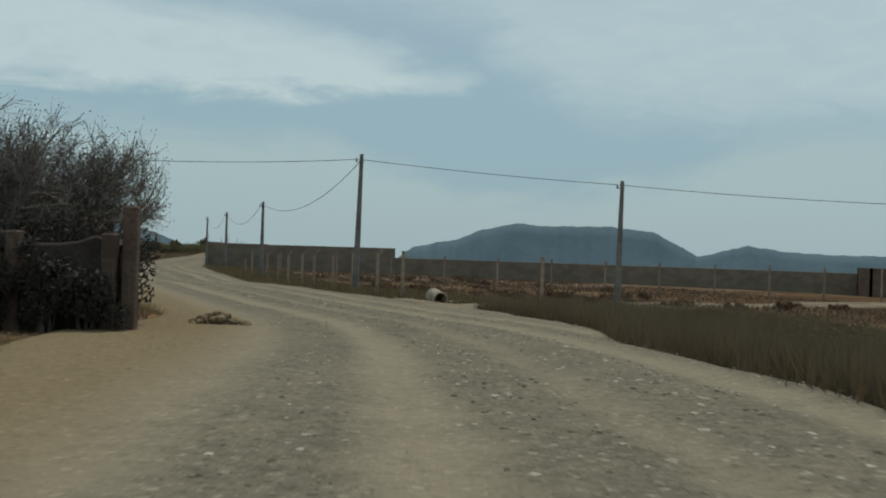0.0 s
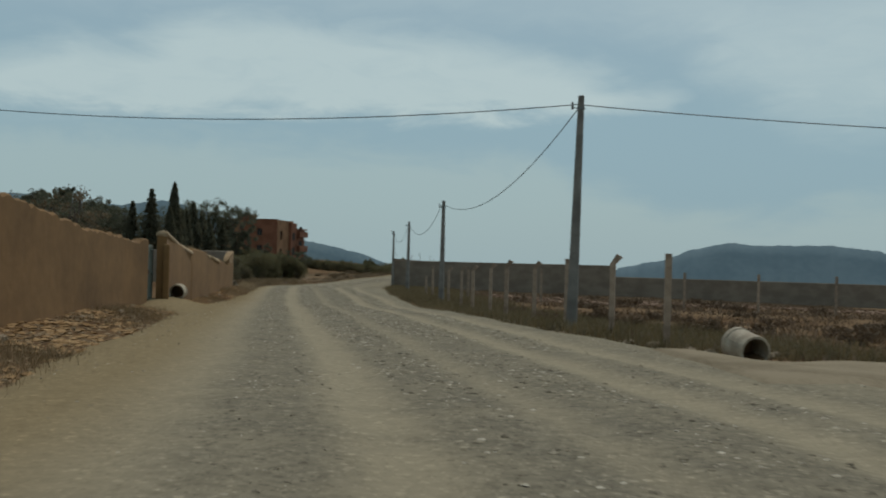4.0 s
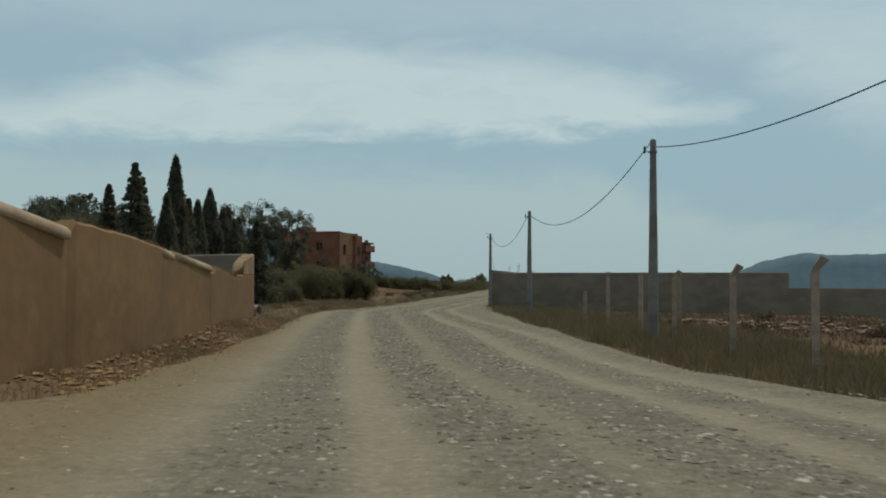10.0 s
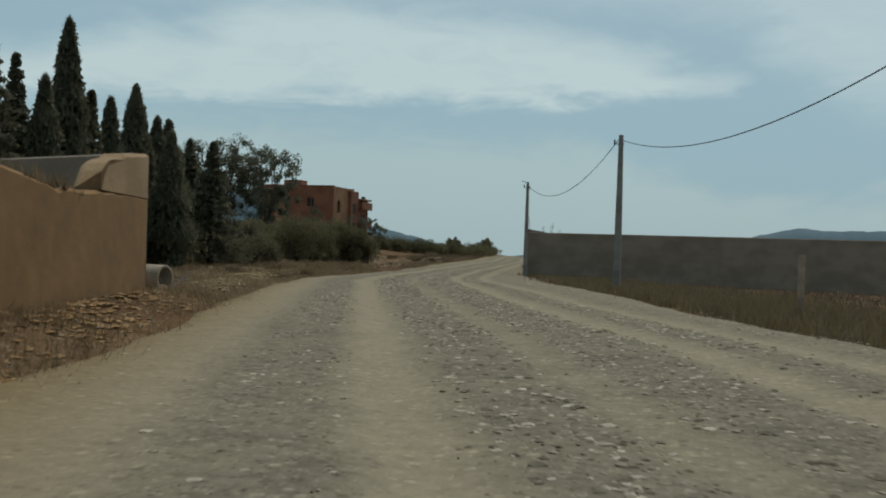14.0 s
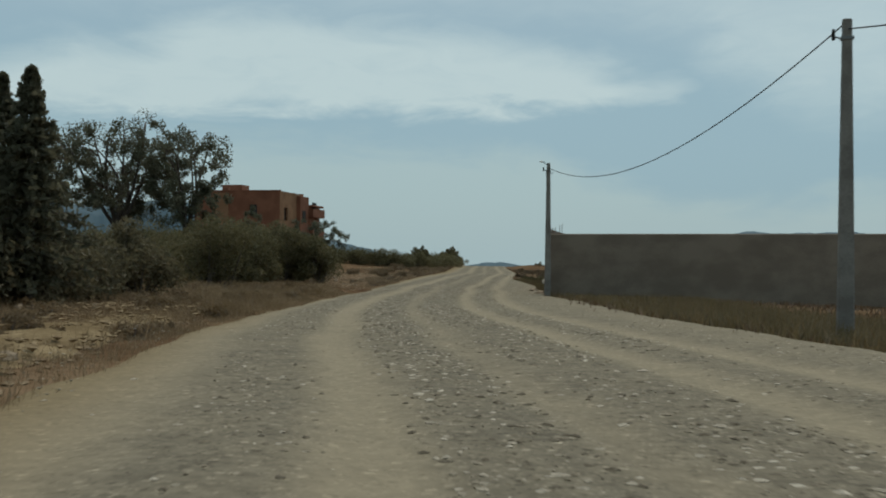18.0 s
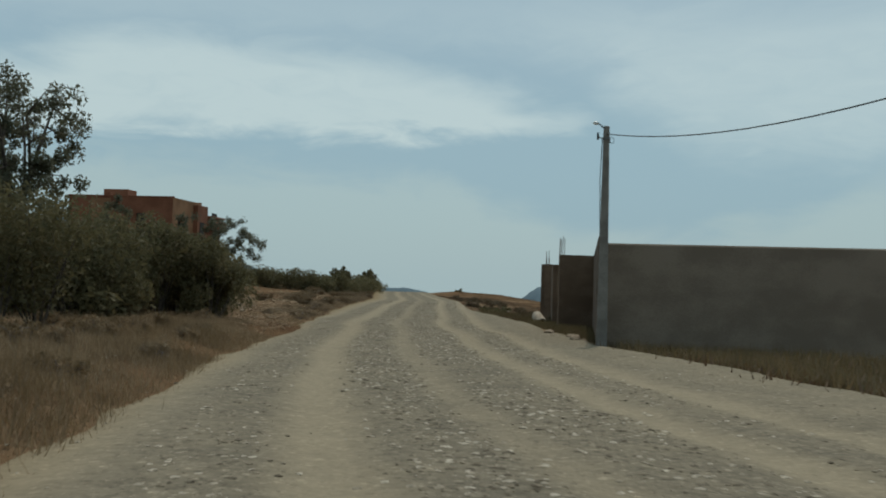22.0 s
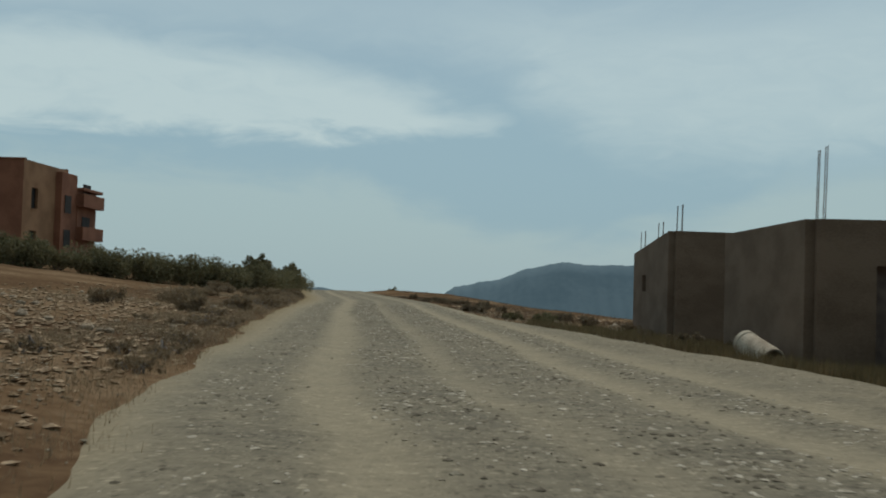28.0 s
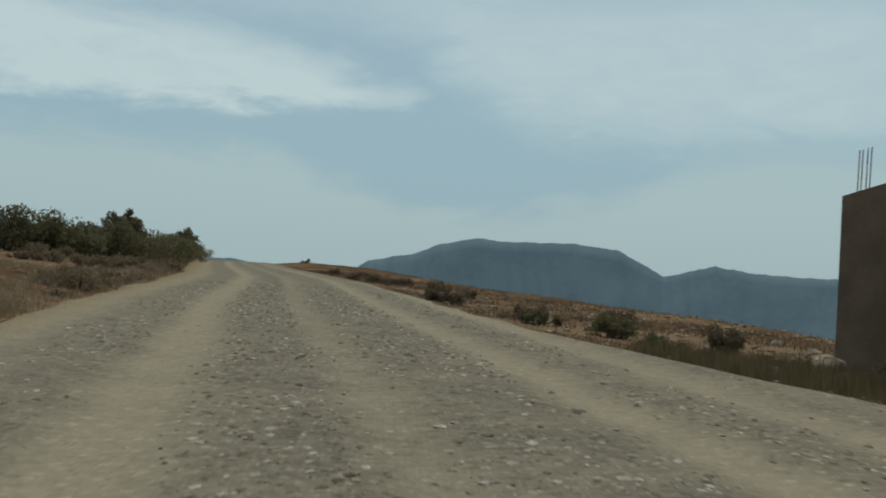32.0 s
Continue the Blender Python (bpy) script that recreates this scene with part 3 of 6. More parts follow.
# No haze in the air here; the materials carry it as colour.
hills("backdrop_mountain", [(-3.2, -1.6), (-2.2, -0.5), (-1.4, 0.12), (0.3, 0.5), (1.0, 0.62), (2.3, 1.2), (4.4, 1.68), (5.8, 1.55), (9.4, 1.63), (11.9, 1.38), (14.3, 0.08), (16.8, 0.78), (18.6, 0.52), (21, 0.4), (23, 0.42), (27, 0.5), (32, 0.9), (40, 0.6), (55, 0.8)], 3600, M_MOUNT, "long mountain ridge far across the plain, haze painted in as blue-grey", 1.0)
hills("backdrop_hill", [(-75, 2.0), (-55, 3.2), (-42, 3.55), (-38, 3.55), (-36, 3.42), (-34.5, 3.2), (-33, 3.25), (-31, 2.8), (-28.5, 2.85), (-26.3, 3.2), (-25, 2.9), (-22, 2.0), (-18.7, 1.2), (-17, 0.88), (-15.3, 0.48), (-14.1, -0.05), (-12.5, -0.28), (-10.5, -0.3), (-9.3, -0.12), (-8.4, -0.1), (-7.4, -0.3), (-6, -0.9), (-3, -1.3), (6, -1.6)], 3300, M_HILL, "far hill slope, haze painted in as grey-blue", 2.0)

# ---- earth walls on the one side of the road ----


def wall_strip(name, line, thick, material, label, parent=None, jag=0.0, step=0.45, seed=0, side=-1, batter=0.0):
    """An upright wall along (x, y, top, base) points; its thickness goes to the left (side -1) or right of the way it runs."""
    p = np.array(line, float)
    d = np.r_[0, np.cumsum(np.hypot(*np.diff(p[:, :2], axis=0).T))]
    s = np.arange(0, d[-1], step)
    s = np.sort(np.r_[s[np.abs(s[:, None] - d).min(1) > 0.12 * step], d])
    rng = np.random.default_rng(seed + 11)
    q = np.stack([np.interp(s, d, p[:, k]) for k in range(4)], -1)
    if jag:
        q[:, 2] += jag * (rng.random(len(s)) - 0.5)
    dirs = np.diff(p[:, :2], axis=0)
    dirs /= np.hypot(*dirs.T)[:, None]
    t = dirs[np.clip(np.searchsorted(d, s - 1e-9) - 1, 0, len(dirs) - 1)]
    nrm = np.stack([-t[:, 1], t[:, 0]], -1) * (-side)
    rings = []
    for (x, y, zt, zb), n2 in zip(q, nrm):
        f = np.array([x, y])
        b = f + n2 * thick
        o = f - n2 * batter
        r = 0.05
        rings.append([(*o, zb - 0.5), (*(f - n2 * batter * 0.5), (zt + zb) / 2), (*f, zt - r), (*(f + n2 * r), zt), (*(b - n2 * r), zt - 0.01), (*b, zt - r), (*(b + n2 * batter), zb - 0.5)])
    if side > 0:
        rings = [list(reversed(r)) for r in rings]
    sh = Shape().loft(rings)
    ob = sh.done(name, material, parent)
    if not parent:
        tagged(ob, label, "wall", kind="structure")
    return ob


wall_strip("wall_west_near", [(-10.4, 26.5, 2.0, -0.6), (-12.2, 32, 1.95, -0.7), (-14.62, 39.7, 1.8, -0.85), (-15.8, 43.4, 1.56, -0.9), (-16.7, 46.3, 1.33, -0.95), (-17.5, 48.9, 1.25, -0.98), (-18.15, 51, 1.22, -1.0), (-18.3, 51.5, 1.12, -1.0), (-18.9, 53.7, 1.1, -1.0), (-18.95, 53.9, 1.17, -1.0), (-19.16, 54.75, 1.17, -1.0)], 0.34, M_MUD, "long tan earth-plastered wall beside the road, its top crumbled", jag=0.11, seed=1, step=0.28)
wall_strip("wall_west_mid", [(-19.2, 56.2, 1.4, -1.0), (-19.68, 57.4, 1.36, -1.0), (-22.55, 65.5, 0.76, -1.35), (-22.62, 65.85, 1.0, -1.35), (-23.9, 69.8, 0.87, -1.4), (-24.9, 72.7, 0.72, -1.4), (-26.0, 76.1, 0.5, -1.4), (-26.75, 78.4, 0.42, -1.4)], 0.34, M_MUD, "tan earth wall stepping down with a rounded coping", seed=3, jag=0.03)
wall_strip("wall_west_far", [(-26.77, 78.45, 0.24, -1.4), (-26.95, 79.0, 0.24, -1.4), (-27.08, 79.4, 0.44, -1.4), (-27.6, 80.9, 0.31, -1.4), (-28.32, 83.14, 0.14, -1.4), (-28.95, 85.1, 0.2, -1.42), (-29.95, 88.1, 0.24, -1.45)], 0.42, M_MUD, "low broken end piece of the tan earth wall", seed=4, jag=0.05)
wall_strip("wall_west_end", [(-28.93, 85.05, 0.28, 0.72), (-29.1, 85.5, 0.66, 0.72), (-29.35, 86.3, 0.83, 0.72), (-29.95, 88.1, 1.03, 0.72)], 0.4, mat("pale_mud", (0.23, 0.145, 0.075), (0.31, 0.205, 0.115), 0.9, 14, 0.95, 0.4), "pale ragged top at the end of the earth wall", seed=9, jag=0.05, step=0.3)
wall_strip("wall_west_return", [(-29.95, 88.12, 1.02, -1.45), (-35.5, 90.2, 1.0, -1.2), (-44, 93.4, 0.95, -1.0)], 0.4, M_BLOCK, "grey wall turning away from the road", seed=5, side=-1)


def pilaster():
    """Rounded plaster post at the open end of the wall."""
    c, s = math.cos(radians(21)), math.sin(radians(21))
    rings = []
    for z, k in ((-1.5, 1.0), (-1.0, 1.0), (0.9, 0.95), (0.99, 0.9), (1.03, 0.7), (1.04, 0.35)):
        ring = []
        for i in range(20):
            a = 2 * math.pi * (i + 0.5) / 20
            u = 0.125 * k * math.copysign(abs(math.cos(a)) ** 0.45, math.cos(a))
            v = 0.11 * k * math.copysign(abs(math.sin(a)) ** 0.45, math.sin(a))
            ring.append((-19.2 + u * c - v * s, 56.2 + u * s + v * c, z))
        rings.append(ring)
    ob = Shape().loft(rings).done("wall_pilaster", M_MUD, smooth=True)
    tagged(ob, "rounded tan plaster post at the gate end of the wall", "pilaster", kind="structure")


pilaster()


def coping(name, line, width, material):
    """A rounded ridge of plaster along the middle of a wall top."""
    rings = []
    for (x, y, z), (dx, dy) in line:
        nx, ny = -dy, dx
        rings.append([(x + nx * width * u, y + ny * width * u, z + v) for u, v in ((-0.1, -0.1), (-0.1, 0.02), (0.08, 0.09), (0.5, 0.12), (0.92, 0.085), (1.1, 0.02), (1.1, -0.1))])
    return Shape().loft(rings).done(name, material, smooth=True)


D1 = (-0.313, 0.95)
tagged(coping("trim_coping", [((-19.2, 56.19, 1.41), (-0.365, 0.93)), ((-19.42, 56.75, 1.42), (-0.365, 0.93)), ((-19.68, 57.4, 1.37), D1), ((-21.2, 61.5, 1.06), D1), ((-22.45, 65.4, 0.77), D1)], 0.34, M_COPE), "pale smoothed plaster coping along the sloping wall top", "coping", kind="structure")
tagged(coping("trim_coping", [((-24.75, 72.2, 0.68), D1), ((-25.2, 73.5, 0.6), D1)], 0.42, M_COPE), "pale broken piece of plaster coping", "coping", kind="structure")
tagged(coping("trim_coping", [((-25.25, 73.7, 0.62), D1), ((-26.7, 78.3, 0.36), D1)], 0.42, M_COPE), "pale broken piece of plaster coping", "coping", kind="structure")


def gate():
    g = empty("metal_gate", (-19.64, 55.62, -1.0), 15.0)
    # local y runs along the wall
    for y0 in (-0.82, 0.01):
        leaf = Shape().box(-0.03, y0, 0.04, 0.03, y0 + 0.81, 2.0, 0.012).done("leaf", M_GATE, g)
        for k in range(6):
            Shape().box(0.03, y0 + 0.05 + k * 0.135, 0.12, 0.045, y0 + 0.085 + k * 0.135, 1.92).done("rib", M_GATE, leaf)
        Shape().box(0.03, y0 + 0.02, 0.9, 0.05, y0 + 0.79, 0.98).done("rail", M_GATE, leaf)
    Shape().box(0.03, -0.06, 0.95, 0.09, 0.06, 1.1, 0.01).done("lock_box", M_RUST, g)
    tagged(g, "closed grey sheet-metal double gate between plastered piers", "gate")


gate()

# ---- block walls on the other side ----
wall_strip("wall_east_cross", [(-33.1, 146.3, 0.7, -2.5), (-20, 146.35, 0.75, -2.7), (-6.6, 146.4, 0.8, -3.0)], 0.2, M_BLOCK, "grey concrete-block wall across the end of the field", seed=6, side=-1, step=2.0)
wall_strip("wall_east_field", [(-6.6, 146.42, -0.52, -3.0), (20, 146.6, -0.56, -3.2), (66, 147, -0.68, -3.4)], 0.2, M_BLOCK, "long low grey block wall behind the field", seed=7, side=-1, step=4.0)


# ---- utility poles and wires ----


def utility_pole(x, y, top, base, lean=(0, 0), label=""):
    p = empty("utility_pole", (x, y, base))
    h = top - base
    rings = []
    for z, w, d in ((-0.6, 0.17, 0.13), (0.0, 0.165, 0.125), (h * 0.5, 0.13, 0.1), (h - 0.02, 0.09, 0.075), (h, 0.075, 0.06)):
        ox, oy = lean[0] * z / h, lean[1] * z / h
        c = 0.03
        rings.append([(ox - w + c, oy - d, z), (ox + w - c, oy - d, z), (ox + w, oy - d + c, z), (ox + w, oy + d - c, z), (ox + w - c, oy + d, z), (ox - w + c, oy + d, z), (ox - w, oy + d - c, z), (ox - w, oy - d + c, z)])
    Shape().loft(rings).done("shaft", M_POLE, p)
    lx, ly = lean
    Shape().box(lx - 0.12, ly - 0.1, h - 0.42, lx + 0.12, ly + 0.1, h - 0.36).done("clamp_band", M_IRON, p)
    Shape().tube([(lx - 0.1, ly, h - 0.39), (lx - 0.22, ly, h - 0.36), (lx - 0.26, ly, h - 0.28)], 0.018).done("hook", M_IRON, p)
    Shape().tube([(lx - 0.26, ly, h - 0.42), (lx - 0.26, ly, h - 0.2)], [0.035, 0.03], 8).done("insulator", M_DARK, p)
    tagged(p, label, "utility pole", "poles along the road")
    return p


POLES = {"p0": (-4.4, 53.3, 5.87, -1.2), "p1": (-14.58, 83.9, 4.43, -1.8), "p2": (-23.85, 114.4, 4.3, -2.1), "p3": (-33.07, 145.7, 4.32, -2.52), "pf": (9.18, 53.9, 4.96, -1.4), "pg": (27.0, 55.0, 4.5, -1.6), "pl": (-25.3, 54.6, 5.85, -0.9)}
utility_pole(*POLES["p0"], lean=(0.12, 0), label="leaning grey concrete utility pole at the field corner")
utility_pole(*POLES["p1"], label="tall grey concrete utility pole in the verge")
utility_pole(*POLES["p2"], label="tall grey concrete utility pole before the block wall")
P3 = utility_pole(*POLES["p3"], label="grey concrete utility pole with a small lamp at the wall corner")
utility_pole(*POLES["pf"], lean=(0.08, 0), label="grey concrete utility pole standing in the field")
utility_pole(*POLES["pg"], label="grey concrete utility pole farther out in the field")
utility_pole(*POLES["pl"], label="grey concrete utility pole behind the earth wall")


def pole_lamp():
    x, y, t, b = POLES["p3"]
    h = t - b
    Shape().tube([(-0.05, -0.08, h - 0.1), (-0.2, -0.14, h + 0.02), (-0.3, -0.18, h + 0.06)], 0.022, 6).done("lamp_arm", M_IRON, P3)
    head = Shape().loft([[(-0.24 - k * 0.065, -0.17 + 0.8 * r * math.cos(a), h + 0.07 + 0.55 * r * math.sin(a)) for a in np.linspace(0, 2 * math.pi, 11)[:-1]] for k, r in ((0, 0.03), (0.4, 0.08), (1.6, 0.1), (2.4, 0.09), (3.0, 0.03))])
    head.done("lamp_head", mat("white_enamel", (0.7, 0.7, 0.68), (0.8, 0.8, 0.78), 3, 30, 0.3, 0.05), P3, smooth=True)
    Shape().tube([(0.14, 0, h - 0.3), (0.24, 0, h - 0.42), (0.2, 0, h - 0.55), (0.1, 0, h - 0.5), (0.12, 0, h - 0.4)], 0.012, 5).done("cable_loop", M_WIRE, P3)
    Shape().tube([(-0.12, 0.05, h - 0.35), (-0.14, 0.7, h - 1.6), (-0.05, 2.0, 3.46)], 0.014, 5).done("drop_cable", M_WIRE, P3)


pole_lamp()


def wire(a, b, sag, r=0.016, label="black power cable sagging between poles"):
    a, b = Vector(a), Vector(b)
    pts = [a.lerp(b, t) - Vector((0, 0, 4 * sag * t * (1 - t))) for t in np.linspace(0, 1, 25)]
    tagged(Shape().tube(pts, r, 5).done("power_cable", M_WIRE, smooth=True), label, "cable", "power cables")


def span(a, za, b, zb, sag):
    wire((POLES[a][0], POLES[a][1], za), (POLES[b][0], POLES[b][1], zb), sag)


span("p0", 5.42, "p1", 4.2, 1.32)
span("p1", 4.45, "p2", 4.1, 1.5)
span("p2", 4.25, "p3", 4.08, 1.5)
span("p0", 5.6, "pf", 4.75, 0.1)
span("pf", 4.75, "pg", 4.25, 0.15)
span("p0", 5.6, "pl", 5.68, 0.4)

# ---- fence posts ----


def fence_post(x, y, top, bent, rz, label):
    base = float(land(x, y))
    p = empty("fence_post", (x, y, base), rz)
    h = top - base
    w = 0.072
    hb = h - 0.24 if bent else h
    rings = [[(-w, -w, z), (w, -w, z), (w, w, z), (-w, w, z)] for z in (-0.4, 0, hb)]
    if bent:
        rings.append([(-w + 0.17, -w, h + 0.04), (w + 0.19, -w, h - 0.05), (w + 0.19, w, h - 0.05), (-w + 0.17, w, h + 0.04)])
    Shape().loft(rings).done("shaft", M_POST, p)
    for k in range(3):
        z = h * (0.25 + 0.22 * k)
        Shape().box(-w - 0.012, -0.02, z, w + 0.012, 0.02, z + 0.02).done("wire_tie", M_RUST, p)
    tagged(p, label, "fence post", "concrete fence posts")


FRONT = [(-1.6, 45.6, 1.0, False), (-3.0, 50.2, 0.98, True), (-4.6, 54.9, 0.88, False), (-6.1, 59.2, 0.77, True), (-7.7, 63.4, 0.8, True), (-9.0, 67.7, 0.64, True), (-10.7, 73.0, 0.54, True), (-12.2, 78.1, 0.46, True), (-13.8, 82.6, 0.35, True), (-15.1, 87.2, 0.3, False), (-16.65, 91.6, 0.38, False), (-18.1, 96.2, -0.4, False)]
for i, (x, y, top, bent) in enumerate(FRONT):
    fence_post(x - 0.09, y, top, bent, [6, -4, 10, 3, -6, 5, -3, 8, 2, -5, 4, 0][i], "weathered concrete fence post with a bent top beside the road" if bent else "straight weathered concrete fence post beside the road")
for i, x in enumerate(np.arange(-14.0, 46, 4.75)):
    fence_post(float(x), float(np.interp(x, [-14, -4.5, 46], [90.1, 93.0, 89.6])) + 0.2 * math.sin(i * 2.1), 0.38 + 0.01 * i, False, i * 13 % 20, "thin pale concrete fence post across the field")
for x, y in ((4.5, 46.2),):
    fence_post(x, y, 1.0 - 0.02 * x, False, 4, "straight weathered concrete fence post beside the side track")

# ---- unfinished houses by the road ----


def slab_wall(parent, a, b, z0, z1, thick, material, name="wall", holes=(), z1b=None):
    """A wall from a to b (x, y), thickness to the right of a-b, with holes (s0, s1, lower, upper) cut through it."""
    a, b = Vector((*a, 0)), Vector((*b, 0))
    d = (b - a)
    ln = d.length
    d.normalize()
    n2 = Vector((d.y, -d.x, 0))
    z1b = z1 if z1b is None else z1b
    ss = sorted({0.0, ln, *[h[0] for h in holes], *[h[1] for h in holes]})
    zs = sorted({z0, *[h[2] for h in holes], *[h[3] for h in holes]}) + [None]

    def spot(i, j, back):
        q = a + d * ss[i] + n2 * (thick if back else 0)
        return (q.x, q.y, z1 + (z1b - z1) * ss[i] / ln if zs[j] is None else zs[j])

    def solid(i, j):
        if not (0 <= i < len(ss) - 1 and 0 <= j < len(zs) - 1):
            return False
        return not any(h[0] <= ss[i] + 1e-6 and h[1] >= ss[i + 1] - 1e-6 and h[2] <= zs[j] + 1e-6 and zs[j + 1] is not None and h[3] >= zs[j + 1] - 1e-6 for h in holes)

    ids, verts, faces = {}, [], []

    def vid(i, j, back):
        key = (i, j, back)
        if key not in ids:
            ids[key] = len(verts)
            verts.append(spot(i, j, back))
        return ids[key]

    for i in range(len(ss) - 1):
        for j in range(len(zs) - 1):
            if not solid(i, j):
                continue
            faces.append((vid(i, j, 0), vid(i + 1, j, 0), vid(i + 1, j + 1, 0), vid(i, j + 1, 0)))
            faces.append((vid(i, j + 1, 1), vid(i + 1, j + 1, 1), vid(i + 1, j, 1), vid(i, j, 1)))
            for di, dj, p, q in ((-1, 0, (i, j + 1), (i, j)), (1, 0, (i + 1, j), (i + 1, j + 1)), (0, -1, (i, j), (i + 1, j)), (0, 1, (i + 1, j + 1), (i, j + 1))):
                if not solid(i + di, j + dj):
                    faces.append((vid(*q, 0), vid(*p, 0), vid(*p, 1), vid(*q, 1)))
    if thick < 0:
        faces = [tuple(reversed(f)) for f in faces]
    sh = Shape().add(verts, faces)
    return sh.done(name, material, parent)


def rebar(parent, x, y, z, h, lean=0.02):
    for dx, dy in ((0, 0), (0.16, 0.02), (0.02, 0.17), (0.17, 0.18)):
        Shape().tube([(x + dx, y + dy, z - 0.1), (x + dx + lean * h * (1 + dx), y + dy, z + h * (0.93 + dx * 0.4))], 0.011, 5).done("rebar", M_RUST, parent)


def houses():
    # far house: corner by the road, side along the road, front across
    h = empty("unfinished_house")
    c, e = (-35.27, 177.0), (-35.26, 183.8)
    slab_wall(h, e, c, -5.4, 0.16, 0.2, M_BROWNBLOCK, holes=((1.95, 2.75, -1.24, -0.66),), z1b=0.64)
    slab_wall(h, c, (-26.0, 177.3), -5.4, 0.64, 0.2, M_BROWNBLOCK, z1b=0.62)
    slab_wall(h, (-26.0, 177.3), (-26.2, 184.0), -5.4, 0.62, 0.2, M_BROWNBLOCK, z1b=0.2)
    slab_wall(h, (-26.2, 184.0), e, -5.4, 0.2, 0.2, M_BROWNBLOCK, z1b=0.16)
    Shape().add([(-35.1, 177.2, 0.45), (-26.2, 177.5, 0.45), (-26.4, 183.8, 0.02), (-35.08, 183.6, 0.0), (-35.1, 177.2, 0.3), (-26.2, 177.5, 0.3), (-26.4, 183.8, -0.13), (-35.08, 183.6, -0.15)], [(0, 1, 2, 3), (7, 6, 5, 4), (0, 4, 5, 1), (1, 5, 6, 2), (2, 6, 7, 3), (3, 7, 4, 0)]).done("roof_slab", M_CONC, h)
    win = empty("window")
    win.parent = h
    for y0, y1, za, zb in ((181.05, 181.13, -1.24, -0.66), (181.77, 181.85, -1.24, -0.66), (181.13, 181.77, -1.24, -1.16), (181.13, 181.77, -0.74, -0.66), (181.42, 181.48, -1.16, -0.74)):
        Shape().box(-35.29, y0 + 0.003, za + 0.003, -35.12, y1 - 0.003, zb - 0.003).done("frame_bar", mat("window_paint", (0.36, 0.33, 0.28), (0.46, 0.42, 0.36), 3, 30, 0.7, 0.1), win, "pale window frame")
    Shape().box(-35.2, 181.13, -1.16, -35.17, 181.77, -0.74).done("pane", mat("dusty_pane", (0.13, 0.12, 0.105), (0.19, 0.175, 0.155), 2, 20, 0.35, 0.05), win, "dusty grey pane")
    for x, y, z, hh in ((-35.2, 177.1, 0.64, 0.85), (-35.2, 180.3, 0.4, 0.75), (-35.26, 183.55, 0.16, 0.85)):
        rebar(h, x, y, z, hh)
    tagged(h, "single-storey unfinished brown block house with bare rebar", "house")
    # middle house, set back behind a narrow yard
    m = empty("unfinished_house")
    k = (-34.5, 166.3)
    slab_wall(m, (-34.62, 172.5), k, -3.4, 0.33, 0.2, M_BROWNBLOCK)
    slab_wall(m, k, (-27.0, 165.6), -3.4, 0.33, 0.2, M_BROWNBLOCK, holes=((1.17, 1.7, -3.4, -0.6),))
    slab_wall(m, (-27.0, 165.6), (-27.2, 172.5), -3.4, 0.33, 0.2, M_BROWNBLOCK)
    slab_wall(m, (-27.2, 172.5), (-34.62, 172.5), -3.4, 0.33, 0.2, M_BROWNBLOCK)
    Shape().box(-34.4, 166.5, 0.0, -27.3, 172.2, 0.15).done("roof_slab", M_CONC, m)
    Shape().box(-33.4, 166.3, -3.0, -32.75, 166.36, -0.55).done("door", M_RUST, m, "brown metal door")
    rebar(m, -34.42, 166.4, 0.33, 1.55)
    tagged(m, "low unfinished block house with a dark doorway and rebar", "house")
    # gate wall in front of it
    g = empty("yard_wall")
    slab_wall(g, (-34.43, 160.75), (-32.5, 161.1), -3.2, 0.74, 0.22, M_BROWNBLOCK)
    slab_wall(g, (-32.5, 161.1), (-27.0, 161.6), -3.2, 0.74, 0.22, M_BROWNBLOCK)
    rebar(g, -34.35, 160.8, 0.74, 0.75)
    tagged(g, "tall brown block yard wall standing across with rebar at its corner", "wall")


houses()


def road_wall():
    # Darker copy of the brown block: shade put into this wall's colour.
    w = slab_wall(None, (-33.2, 146.52), (-32.85, 160.9), -3.3, 0.93, 0.2, mat("shaded_brown_block", (0.092, 0.062, 0.042), (0.135, 0.092, 0.063), 0.5, 9, 0.95, 0.4, stretch=(1, 1, 1.6)), name="wall_east_road", holes=((0.9, 1.9, -1.25, -0.45),), z1b=0.74)
    tagged(w, "brown-grey block wall along the road with a small dark opening", "wall", kind="structure")
    # Dark panel added in the hole to stand in for the shade inside.
    Shape().box(-33.1, 147.43, -1.24, -33.05, 148.41, -0.46).done("shutter", M_DARK, w, "added dark panel standing in for shade in the opening")


road_wall()


def hut():
    h = empty("hut", (61.0, 142.0, float(land(61, 142))))
    slab_wall(h, (-3, -2), (3, -2), -0.5, 4.0, -0.3, M_BROWNBLOCK, holes=((2.5, 3.5, -0.5, 2.1),))
    slab_wall(h, (3, -2), (3, 2.5), -0.5, 4.0, -0.3, M_BROWNBLOCK)
    slab_wall(h, (3, 2.5), (-3, 2.5), -0.5, 4.0, -0.3, M_BROWNBLOCK)
    slab_wall(h, (-3, 2.5), (-3, -2), -0.5, 4.0, -0.3, M_BROWNBLOCK)
    Shape().box(-2.6, -1.6, 3.6, 2.6, 2.1, 3.75).done("roof_slab", M_CONC, h)
    Shape().box(-0.48, -1.78, 0.0, 0.48, -1.73, 2.05).done("door", M_RUST, h)
    tagged(h, "small dark brown hut out beyond the field", "hut")


hut()

# ---- the red house behind the hedge ----


